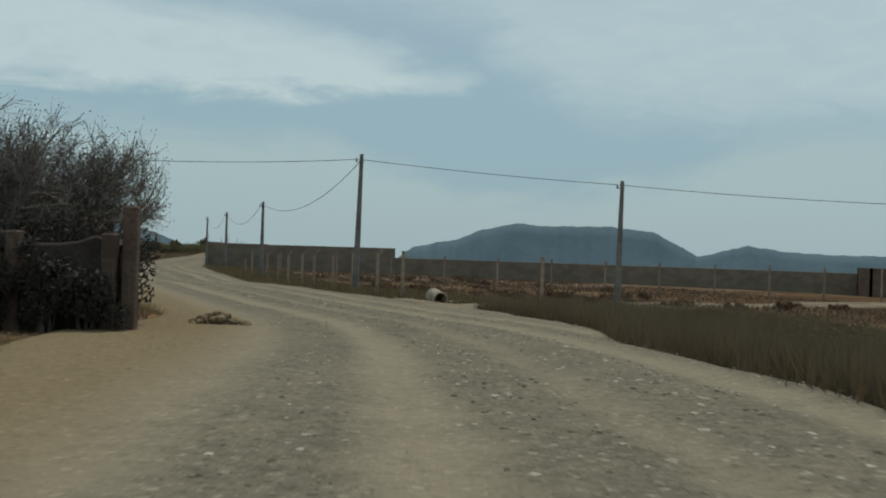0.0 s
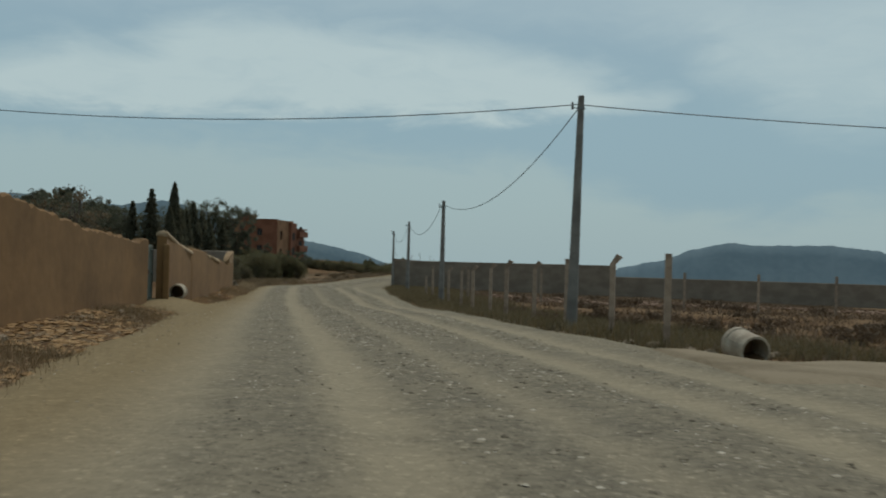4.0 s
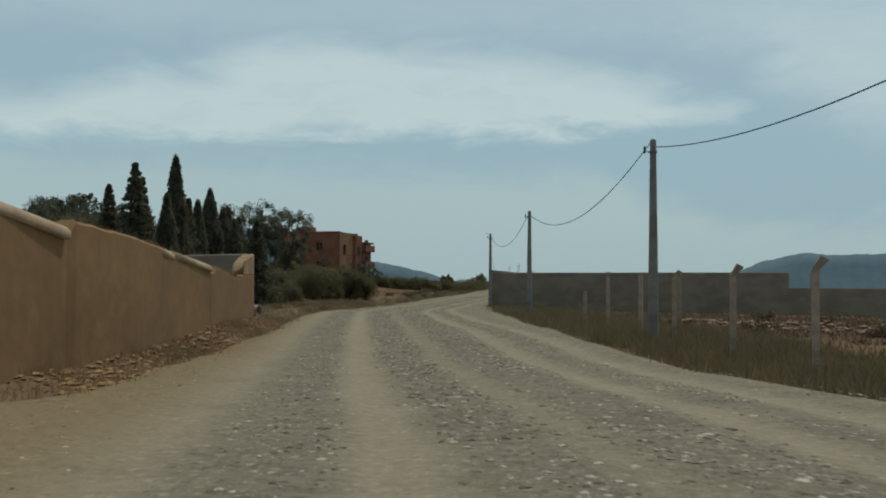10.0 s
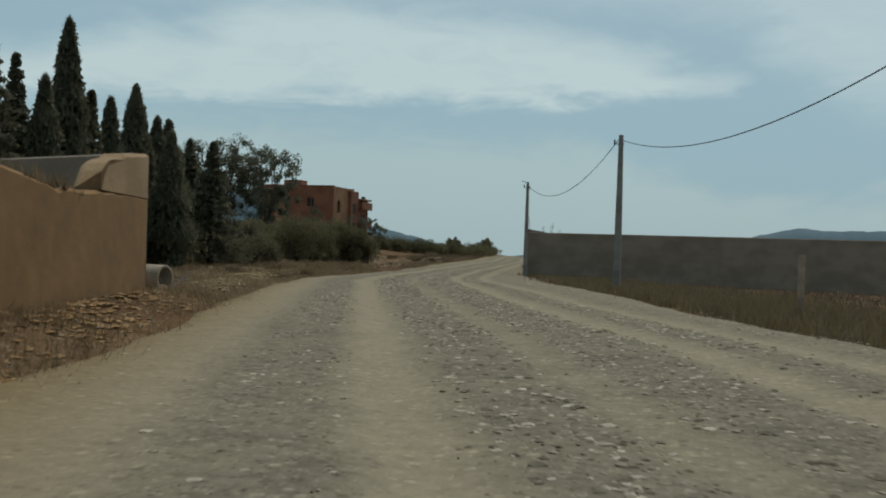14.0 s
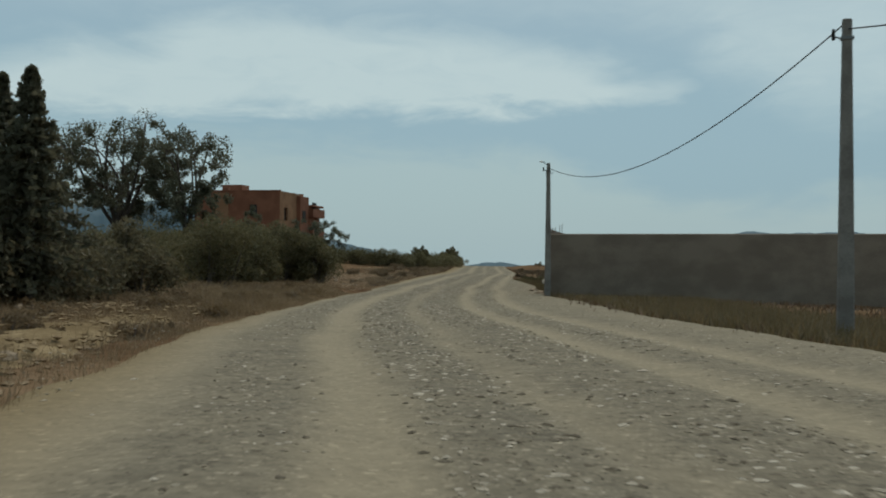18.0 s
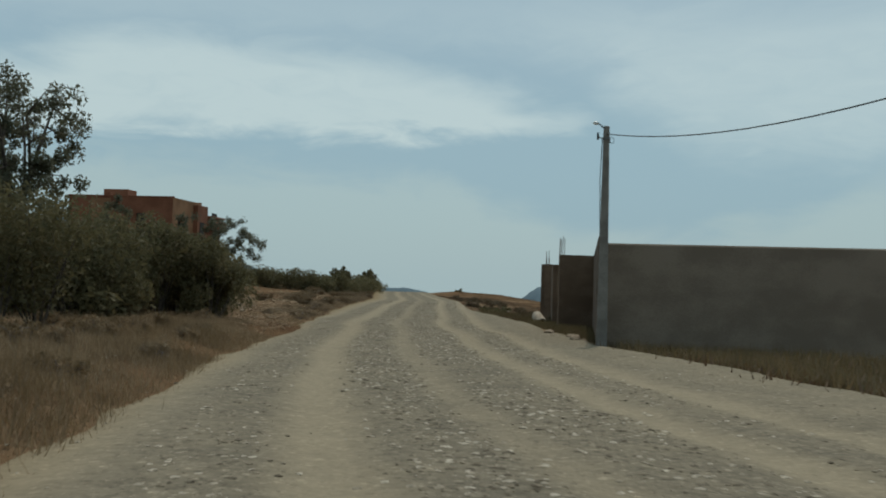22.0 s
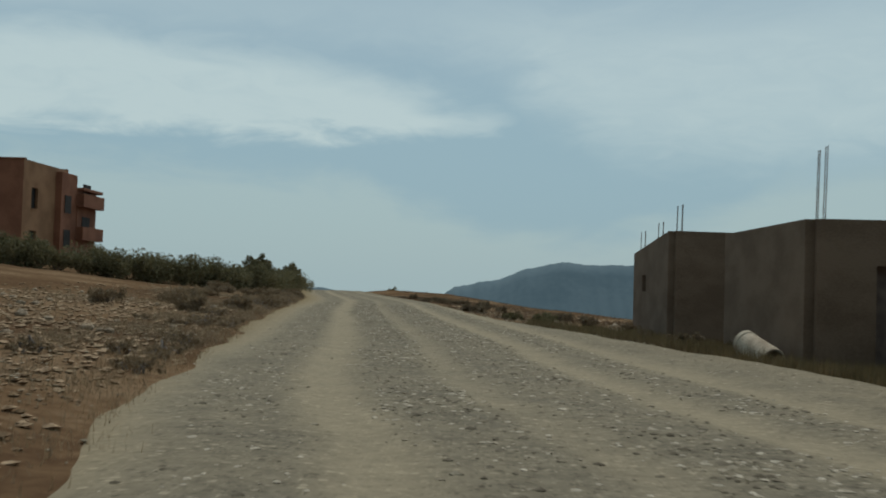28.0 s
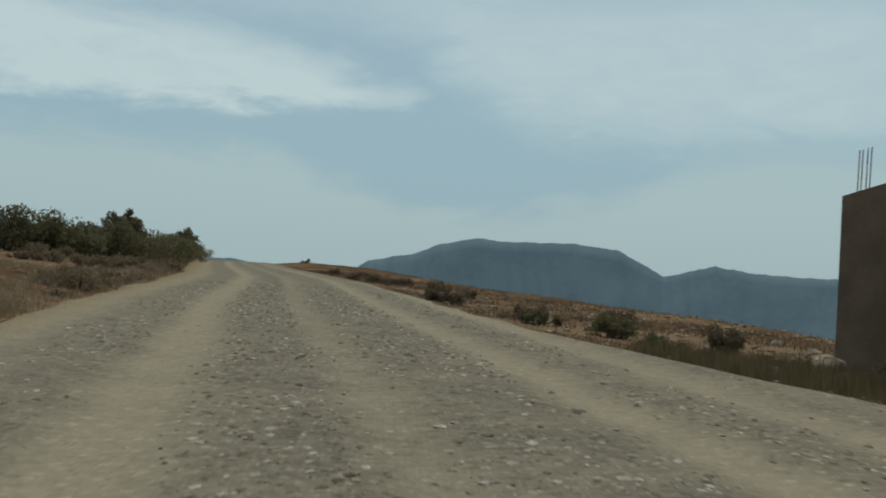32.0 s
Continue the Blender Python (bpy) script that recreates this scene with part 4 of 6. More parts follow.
def red_house():
    h = empty("red_house")
    x0, y0, x1, y1 = -95.0, 235.7, -81.6, 244.0
    zb, zt = -1.6, 8.9
    slab_wall(h, (x0, y0), (x1, y0), zb, zt, -0.25, M_TERRA, holes=((3.6, 4.7, 5.4, 6.9), (8.7, 9.9, 5.4, 6.9), (8.7, 9.9, 1.9, 3.3)))
    slab_wall(h, (x1, y0), (x1 + 0.7, y1), zb, zt, -0.25, M_OCHRE, holes=((1.5, 2.7, 4.6, 6.5), (1.4, 2.7, 1.2, 2.6)), z1b=zt - 0.15)
    slab_wall(h, (x1 + 0.7, y1), (x0, y1), zb, zt, -0.25, M_TERRA)
    slab_wall(h, (x0, y1), (x0, y0), zb, zt, -0.25, M_TERRA)
    Shape().box(x0 + 0.2, y0 + 0.2, zt - 0.55, x1 - 0.1, y1 - 0.2, zt - 0.35).done("roof_slab", M_CONC, h)
    Shape().box(x0 - 0.1, y0 - 0.08, zt - 0.02, x1 + 0.12, y0 + 0.3, zt + 0.12, 0.02).done("parapet_cap", M_TERRA, h)
    Shape().box(x0 + 3.0, y0 + 3.2, zt - 0.5, x0 + 6.2, y0 + 6.0, zt + 1.15, 0.03).done("stair_tower", M_TERRA, h)
    Shape().box(-90.9, y0 + 1.0, zt - 0.4, -90.1, y0 + 1.8, zt + 0.55, 0.03).done("chimney", M_TERRA, h)
    Shape().box(x0 + 2.9, y0 - 0.06, zb, x0 + 5.4, y0 - 0.003, zt - 0.25).done("pale_panel", M_OCHRE, h)
    # dark window panes and sills
    for wx, wz, ww, hh in ((x0 + 3.65, 5.4, 1.0, 1.5), (x0 + 8.75, 5.4, 1.1, 1.5), (x0 + 8.75, 1.9, 1.1, 1.4)):
        w = Shape().box(wx, y0 + 0.16, wz, wx + ww, y0 + 0.2, wz + hh).done("window", M_DARK, h)
        Shape().box(wx - 0.1, y0 - 0.1, wz - 0.1, wx + ww + 0.1, y0 + 0.14, wz).done("sill", M_OCHRE, w)
        Shape().box(wx + ww / 2 - 0.03, y0 + 0.1, wz, wx + ww / 2 + 0.03, y0 + 0.155, wz + hh).done("mullion", M_RUST, w)
    for wy, wz, hh in ((y0 + 1.55, 4.6, 1.9), (y0 + 1.45, 1.2, 1.4)):
        w = Shape().box(x1 - 0.2, wy, wz, x1 - 0.1, wy + 1.2, wz + hh).done("window", M_DARK, h)
        Shape().box(x1 - 0.12, wy - 0.1, wz - 0.1, x1 + 0.25, wy + 1.3, wz).done("sill", M_OCHRE, w)
    # projecting bay and stacked balconies on the side towards the road
    Shape().box(x1 - 1.0, 241.6, zb, x1 + 1.1, 245.4, 8.45, 0.03).done("bay", M_TERRA, h)
    for wz in (4.6, 1.3):
        Shape().box(x1 + 1.1, 242.4, wz, x1 + 1.16, 243.9, wz + 1.7).done("window", M_DARK, h)
    Shape().box(x1 - 3.0, 245.4, zb, x1 + 1.2, 250.4, 7.0, 0.03).done("wing", M_TERRA, h)
    for wz in (6.35, 3.1):
        b = Shape().box(x1 + 1.203, 245.2, wz - 0.95, x1 + 1.9, 250.8, wz - 0.75, 0.02).done("balcony", M_TERRA, h)
        Shape().box(x1 + 1.75, 245.2, wz - 0.75, x1 + 1.9, 250.8, wz + 0.35, 0.02).done("balustrade", M_TERRA, b)
        Shape().box(x1 + 1.203, 250.65, wz - 0.75, x1 + 1.75, 250.8, wz + 0.35, 0.02).done("balustrade", M_TERRA, b)
        Shape().box(x1 + 1.203, 245.42, wz - 0.75, x1 + 1.75, 245.55, wz + 0.35, 0.02).done("balustrade", M_TERRA, b)
        Shape().box(x1 + 1.2, 246.6, wz - 0.75, x1 + 1.26, 248.6, wz + 1.4).done("balcony_door", M_DARK, h)
    Shape().box(x1 - 2.8, 245.45, 7.003, x1 + 1.75, 250.75, 7.3, 0.03).done("wing_roof", M_TERRA, h)
    tagged(h, "two-storey terracotta house with ochre panels and balconies", "house")


red_house()

# ---- plants ----


def leaf_quads(centres, spread, per, size, rng, long=1.6, up=0.0):
    """Loose leaf blades strewn round centres: an array (n, 3, 3)."""
    c = np.repeat(np.asarray(centres, float), per, axis=0)
    s = np.repeat(np.broadcast_to(np.asarray(spread, float).reshape(-1, 1) if np.ndim(spread) == 1 else np.full((len(centres), 1), spread), (len(centres), 1)), per, axis=0)
    d = rng.normal(size=(len(c), 3))
    d /= np.linalg.norm(d, axis=1, keepdims=True)
    p = c + d * s * (rng.random((len(c), 1)) ** 0.45)
    u = rng.normal(size=(len(c), 3)) + np.array([0, 0, up])
    u /= np.linalg.norm(u, axis=1, keepdims=True)
    v = np.cross(u, rng.normal(size=(len(c), 3)))
    v /= np.linalg.norm(v, axis=1, keepdims=True)
    z = size * (0.6 + 0.8 * rng.random((len(c), 1)))
    u, v = u * z * long / 2, v * z / 2
    return np.stack([p - u - v * 0.9, p - u + v * 0.9, p + u * 1.2], 1)


def limb_path(rng, a, b, bend, n=5):
    a, b = np.array(a, float), np.array(b, float)
    t = np.linspace(0, 1, n)[:, None]
    off = rng.normal(size=3) * bend
    return a + (b - a) * t + off * np.sin(np.pi * t)


def broad_tree(name, x, y, h, crown_r, label, seed, leaf=L_TREE, size=0.16, per=170, clumps=34, trunk_h=0.28, lean=(0, 0), twig=M_BARK, thin=1.0, base=None):
    rng = np.random.default_rng(seed)
    z0 = float(land(x, y)) if base is None else base
    t = empty(name, (x, y, z0))
    fork = np.array([lean[0] * 0.3, lean[1] * 0.3, h * trunk_h])
    r0 = 0.035 * h * thin
    Shape().tube([(0, 0, -0.3), (0.02, 0.0, h * 0.03), tuple(fork * 0.5 + rng.normal(size=3) * 0.05), tuple(fork)], [r0 * 1.5, r0 * 1.15, r0, r0 * 0.85], 8).done("trunk", twig, t, smooth=True)
    centres, spread = [], []
    mid = np.array([lean[0], lean[1], h * (trunk_h + 1.0) / 2 + 0.02 * h])
    half = np.array([crown_r, crown_r, h * (1 - trunk_h) / 2])
    nl = 7
    for k in range(nl):
        a = 2 * math.pi * (k + rng.random() * 0.6) / nl
        e = rng.uniform(-0.35, 0.9)
        tipp = mid + half * np.array([math.cos(a) * math.cos(e), math.sin(a) * math.cos(e), math.sin(e)]) * rng.uniform(0.55, 0.75)
        sh = Shape()
        path = limb_path(rng, fork, tipp, 0.05 * h)
        sh.tube([tuple(p) for p in path], list(np.linspace(r0 * 0.62, r0 * 0.14, len(path))), 6)
        for m in range(3):
            s = path[2 + m % 3]
            q = s + rng.normal(size=3) * half * 0.32 + np.array([0, 0, 0.12 * h])
            sh.tube([tuple(p) for p in limb_path(rng, s, q, 0.02 * h, 4)], list(np.linspace(r0 * 0.25, r0 * 0.07, 4)), 5)
            centres.append(q)
            spread.append(crown_r * rng.uniform(0.2, 0.32))
        sh.done("limb", twig, t, smooth=True)
        centres.append(tipp)
        spread.append(crown_r * rng.uniform(0.22, 0.34))
    while len(centres) < clumps:
        d = rng.normal(size=3)
        d /= np.linalg.norm(d)
        q = mid + half * d * rng.uniform(0.35, 0.82)
        if q[2] > h * trunk_h * 0.8:
            centres.append(q)
            spread.append(crown_r * rng.uniform(0.2, 0.36))
    quads_ob("crown", leaf_quads(centres, np.array(spread), per, size, rng), leaf, t, sides=3)
    tagged(t, label, "tree")
    return t


def cypress(x, y, top, r, label, seed, tiers=False, n=5200):
    rng = np.random.default_rng(seed)
    r = 1.35 * r
    z0 = float(land(x, y))
    h = top - z0
    t = empty("cypress" if not tiers else "conifer", (x, y, z0))
    Shape().tube([(0, 0, -0.3), (0, 0, h * 0.4), (0, 0, h * 0.9)], [0.14, 0.1, 0.03], 7).done("trunk", M_BARK, t, smooth=True)
    if not tiers:
        u = rng.random(n) ** 0.8
        z = h * (0.04 + 0.95 * u)
        prof = r * np.minimum(1, (u + 0.12) / 0.3) * 1.12 * np.clip(1 - u, 0, 1) ** 0.8 * (1 + 0.14 * np.sin(u * 23 + seed) + 0.1 * rng.normal(size=n))
        a = rng.random(n) * 2 * np.pi
        rad = prof * np.sqrt(rng.random(n)) ** 0.5
        p = np.stack([rad * np.cos(a), rad * np.sin(a), z], -1)
        quads_ob("crown", leaf_quads(p, 0.06, 2, 0.1, rng, long=2.6, up=2.2), L_CYP, t, sides=3)
        # Solid core added inside the leaves to block light through the crown.
        rings = []
        for k in range(9):
            uu = k / 8
            rr = max(0.02, 0.62 * r * min(1, (uu + 0.12) / 0.3) * (1 - uu) ** 0.8)
            rings.append([(rr * math.cos(b) * (1 + 0.15 * math.sin(3 * b + k)), rr * math.sin(b) * (1 + 0.15 * math.cos(2 * b + k)), h * (0.03 + 0.94 * uu)) for b in np.linspace(0, 2 * math.pi, 9)[:-1]])
        Shape().loft(rings).done("inner_crown", L_CYP, t)
    else:
        pts, wide = [], []
        sh = Shape()
        levels = max(14, int(h / 0.24))
        for k in range(levels):
            uu = 1 - (1 - (k + 0.6) / levels) ** 1.35
            zz = h * (0.12 + 0.86 * uu) + rng.uniform(-0.1, 0.1)
            rr = 1.1 * r * (1 - uu) ** 0.9 * rng.uniform(0.8, 1.12) + 0.02
            for b in range(11):
                a = 2 * math.pi * (b + rng.random() * 0.5) / 11
                ln = rr * rng.uniform(0.65, 1.15)
                e = (ln * math.cos(a), ln * math.sin(a), zz - 0.18 * ln)
                e = (e[0], e[1], e[2] + rng.uniform(-0.25, 0.25) * h / levels)
                sh.tube([(0, 0, zz), e], [0.025, 0.01], 4)
                for s in np.linspace(0.25, 1, 8):
                    pts.append((e[0] * s, e[1] * s, zz + (e[2] - zz) * s))
                    wide.append(0.035 + 0.08 * (1 - uu) ** 0.6)
        tagged(sh.done("branchwork", M_BARK, t), kind="stuff")
        quads_ob("crown", leaf_quads(pts, np.array(wide), 5, 0.095, rng, long=2.2), L_CYP, t, sides=3)
    tagged(t, label, "tree", "cypresses behind the wall")


def airy_tree(name, x, y, top, crown_r, label, seed, base=-1.1, leaf=L_TREE, per=150, size=0.1, limbs=8, clump=0.78, squash=1.0):
    """Upright tree with long limbs, each ending in small separate clumps of leaves with sky between them."""
    rng = np.random.default_rng(seed)
    t = empty(name, (x, y, base))
    h = top - base
    fork = np.array([0.1, 0, h * 0.2])
    r0 = 0.024 * h
    Shape().tube([(0, 0, -0.3), (0, 0.03, h * 0.05), (0.05, 0, h * 0.12), tuple(fork)], [r0 * 1.5, r0 * 1.2, r0, r0 * 0.9], 8).done("trunk", M_BARK, t, smooth=True)
    cs, sp = [], []
    for k in range(limbs):
        az = 2 * math.pi * (k + 0.5 * rng.random()) / limbs
        out = rng.uniform(0.35, 0.75) if k else 0.1
        end = np.array([crown_r * out * math.cos(az), crown_r * out * math.sin(az) * squash, h * rng.uniform(0.66, 0.9)])
        sh = Shape()
        path = limb_path(rng, fork, end, 0.03 * h, 6)
        sh.tube([tuple(p) for p in path], list(np.linspace(r0 * 0.6, r0 * 0.16, 6)), 6)
        for m in range(6):
            s = path[1 + (m + 1) % 5]
            a2 = az + rng.normal() * 0.9
            reach = crown_r * rng.uniform(0.25, 0.5)
            q = s + np.array([reach * math.cos(a2), reach * math.sin(a2) * squash, h * rng.uniform(-0.03, 0.14)])
            rr = math.hypot(q[0], q[1]) / crown_r
            if rr > 1:
                q[:2] /= rr
            q[2] = min(q[2], h * (0.97 - 0.25 * min(rr, 1) ** 2))
            sub = limb_path(rng, s, q, 0.02 * h, 4)
            sh.tube([tuple(p) for p in sub], list(np.linspace(r0 * 0.22, r0 * 0.07, 4)), 5)
            for _ in range(3):
                cs.append(q + rng.normal(size=3) * np.array([0.75, 0.75, 0.6]) * clump)
                sp.append(clump * rng.uniform(0.35, 0.8))
        cs.append(end + np.array([0, 0, 0.2]))
        sp.append(clump)
        sh.done("limb", M_BARK, t, smooth=True)
    quads_ob("crown", leaf_quads(cs, np.array(sp), per, size, rng), leaf, t, sides=3)
    tagged(t, label, "tree")


CYP = [(-41.0, 101.7, 6.7, 0.85, 0), (-40.9, 97.5, 5.85, 1.25, 1), (-43.2, 98.8, 5.0, 0.9, 1), (-43.0, 101.7, 5.5, 0.8, 1), (-40.2, 99.4, 4.4, 0.7, 0), (-40.75, 102.7, 4.4, 0.7, 1), (-41.2, 104.6, 4.45, 0.65, 0), (-42.0, 107.6, 5.4, 0.95, 0), (-41.8, 108.9, 4.3, 0.8, 0), (-40.2, 107.2, 3.5, 0.7, 0), (-43.2, 112.3, 4.6, 1.05, 0), (-44.9, 117.4, 4.25, 1.15, 1), (-42.2, 114.6, 4.0, 1.1, 1), (-43.8, 110.5, 3.5, 1.1, 0), (-44.6, 114.5, 3.3, 1.1, 0), (-46.5, 113.0, 3.5, 1.2, 0)]
for i, (x, y, top, r, tier) in enumerate(CYP):
    cypress(x, y, top, r, "dark tiered conifer standing beside slim cypresses" if tier else ("tall slim dark green cypress" if top > 4.5 else "shorter dark green cypress in the row"), 100 + i, bool(tier))

# dense dark growth under and between the cypresses
L_UNDER = leaf_mat("brown_undergrowth", (0.075, 0.066, 0.036), (0.125, 0.108, 0.062), (0.18, 0.15, 0.092), through=0.5)


def bush(x, y, h, r, label, seed, leaf=L_HEDGE, n=900, size=0.15, name="bush", group="", stems=M_BARK):
    rng = np.random.default_rng(seed)
    z0 = float(land(x, y))
    t = empty(name, (x, y, z0))
    sh = Shape()
    cs, sp = [], []
    for k in range(9):
        a = 2 * math.pi * (k + rng.random()) / 9
        q = np.array([math.cos(a) * r * rng.uniform(0.25, 0.75), math.sin(a) * r * rng.uniform(0.25, 0.75), h * rng.uniform(0.35, 0.82)])
        sh.tube([(0.1 * math.cos(a), 0.1 * math.sin(a), -0.15), tuple(q * 0.5 + rng.normal(size=3) * 0.06), tuple(q)], [0.03, 0.02, 0.008], 5)
        cs.append(q)
        sp.append(0.42 * min(r, h) * rng.uniform(0.7, 1.1))
    for k in range(6):
        cs.append(np.array([rng.normal() * r * 0.45, rng.normal() * r * 0.45, h * rng.uniform(0.15, 0.55)]))
        sp.append(0.4 * min(r, h))
    sh.done("branchwork", stems, t)
    quads_ob("foliage", leaf_quads(cs, np.array(sp), n // 15, size, rng, long=1.9, up=0.5), leaf, t, sides=3)
    tagged(t, label, "bush", group)
    return t


rs = random.Random(5)
for i in range(26):
    y = rs.uniform(96, 124)
    bush(-41.6 - 0.12 * (y - 96) + rs.uniform(-1.6, 1.6), y, rs.uniform(1.5, 2.8), rs.uniform(1.1, 1.7), "brown overgrown bush beneath the cypresses", 300 + i, leaf=L_UNDER, n=2700, size=0.075, group="dark undergrowth")

# trees beside and behind the earth wall
airy_tree("leafy_tree", -61.6, 153.4, 9.0, 4.0, "tall spreading leafy tree with bare limbs showing", 41, limbs=9, per=115)
airy_tree("leafy_tree", -57.3, 154.2, 8.0, 3.4, "leafy tree with airy crown beside a taller one", 42, limbs=7, per=115)
airy_tree("leafy_tree", -66.0, 151.0, 7.6, 3.0, "dark leafy tree partly behind a larger one", 43, per=80)
for i, (x, y, top, r) in enumerate(((-78.0, 143.5, 8.8, 3.2), (-81.5, 152.0, 9.0, 3.4), (-74.0, 148.5, 7.8, 2.8), (-86.5, 147.0, 7.6, 2.8), (-70.0, 146.5, 7.0, 2.6), (-92.0, 141.0, 7.4, 3.0))):
    airy_tree("leafy_tree", x, y, top, r, "leafy tree in the grove beyond the earth wall", 50 + i, per=150, clump=0.85, limbs=6)
for i, (x, y, top, r) in enumerate(((-91.0, 163.3, 10.0, 2.6), (-88.3, 164.0, 10.5, 2.4), (-83.9, 163.3, 8.9, 2.2), (-95.6, 161.5, 9.4, 2.2), (-92.6, 162.5, 10.4, 1.8), (-91.9, 173.4, 9.2, 2.4), (-77.8, 156.8, 7.6, 2.2))):
    airy_tree("leafy_tree", x, y, top, r, "dark leafy tree far behind the earth wall", 160 + i, base=0.25, per=75, clump=0.75, size=0.19, limbs=6)
airy_tree("leafy_tree", -40.3, 78.6, 4.1, 1.25, "small leafy tree behind the earth wall", 58, base=-1.2, per=90, clump=0.35, size=0.08, limbs=5)
airy_tree("leafy_tree", -30.8, 69.0, 2.75, 0.85, "small grey-green tree behind the gate", 59, base=-1.2, per=90, clump=0.33, size=0.08, limbs=5)
for i in range(22):
    bush(-48 - 1.9 * i + rs.uniform(-1, 1), 139.5 + rs.uniform(-2, 4) + 0.12 * i, rs.uniform(1.2, 1.9), rs.uniform(1.6, 2.3), "dark undergrowth bush below the grove", 700 + i, n=2100, size=0.11, group="grove undergrowth")


def shoots(x, y, tips, label, seed):
    """A sprawling shrub of long bent shoots, each with small leaves along its end."""
    rng = np.random.default_rng(seed)
    z0 = float(land(x, y))
    t = empty("sapling", (x, y, z0))
    cs = []
    for tx, ty, tz in tips:
        e = np.array([tx - x, ty - y, tz - z0])
        m = np.array([e[0] * 0.3, e[1] * 0.3, e[2] * 0.62])
        u = np.linspace(0, 1, 9)[:, None]
        path = 2 * u * (1 - u) * m + u * u * e
        sh = Shape().tube([tuple(p) for p in path], list(np.linspace(0.028, 0.006, 9)), 6)
        for k in range(9):
            s = path[5 + k % 4]
            q = s + np.array([rng.normal() * 0.3, rng.normal() * 0.3, rng.uniform(-0.05, 0.42)])
            sh.tube([tuple(s), tuple((s + q) / 2 + rng.normal(size=3) * 0.04), tuple(q)], [0.008, 0.006, 0.003], 4)
            for f in (0.45, 0.75, 1.0):
                cs.append(s + (q - s) * f)
        sh.done("shoot", M_BARK, t, smooth=True)
    quads_ob("foliage", leaf_quads(cs, 0.17, 34, 0.045, rng, long=2.2), L_TREE, t, sides=3)
    tagged(t, label, "shrub")


shoots(-48.5, 151.0, [(-46.15, 153.2, 0.3), (-46.3, 151.8, 0.85), (-46.7, 152.2, 0.9), (-47.3, 152.6, 1.3), (-47.0, 151.6, 1.2), (-48.0, 152.4, 1.35), (-48.6, 151.4, 1.5), (-46.6, 152.8, 0.6)], "tall slender shoots with sparse leaves arching out of the hedge", 61)
shoots(-53.3, 154.6, [(-53.1, 155.2, 2.3), (-53.5, 155.0, 1.9), (-52.7, 155.4, 1.8)], "thin leafy shoots rising above the hedge", 62)
for i in range(46):
    y = rs.uniform(135, 156)
    x = -46.9 - 0.19 * (y - 139) - 0.9 * max(0.0, min(1.0, (y - 146) / 3)) - rs.uniform(0, 1) ** 1.3 * 10
    top = 0.75 + 0.5 * max(0.0, min(1.0, (x + 52.5) / 4)) + rs.uniform(-0.3, 0.25)
    bush(x, y, top - float(land(x, y)), rs.uniform(1.5, 2.1), "tall dusty green hedge bush beside the road", 400 + i, n=5000, size=0.062, group="roadside hedge")
for i, (x, y, top) in enumerate(((-50.2, 156.4, 0.2), (-51.4, 158.6, 0.3), (-49.7, 153.3, 1.1), (-50.4, 155.0, 0.9), (-48.9, 150.2, 1.5), (-47.4, 149.4, 1.4), (-47.9, 147.0, 1.6), (-49.4, 147.8, 1.7), (-46.7, 148.2, 1.2), (-46.2, 147.6, 0.95), (-46.5, 149.0, 0.8))):
    bush(x, y, top - float(land(x, y)), 1.4, "tall dusty green hedge bush beside the road", 460 + i, n=5600, size=0.062, group="roadside hedge")
ROW = [(-92, 214), (-78, 210), (-68, 213), (-60, 221), (-58.5, 228), (-61.5, 256), (-67.5, 294), (-72, 318)]
for i in range(76):
    k = i / 75 * (len(ROW) - 1)
    a, b = ROW[int(min(k, len(ROW) - 2))], ROW[int(min(k, len(ROW) - 2)) + 1]
    f = k - int(min(k, len(ROW) - 2))
    x, y = a[0] + (b[0] - a[0]) * f + rs.uniform(-1, 1), a[1] + (b[1] - a[1]) * f + rs.uniform(-1.5, 1.5)
    bush(x, y, rs.uniform(1.5, 2.2), rs.uniform(1.5, 2.3), "dark round shrub in a row along the field", 500 + i, n=2200, size=0.095, group="shrub row")
broad_tree("small_tree", -58.9, 229.5, 2.9, 1.2, "small dark tree in the shrub row", 72, leaf=L_HEDGE, per=120, clumps=22, size=0.1)
broad_tree("small_tree", -68.4, 297.5, 3.4, 1.6, "small dark tree at the end of the shrub row", 71, leaf=L_HEDGE, per=110, clumps=22, size=0.14)
bush(-58.4, 366.2, 1.3, 1.1, "lone dark bush on the crest", 73, n=400, size=0.2)


# ---- bare thorn tree and ruined wall at the start ----


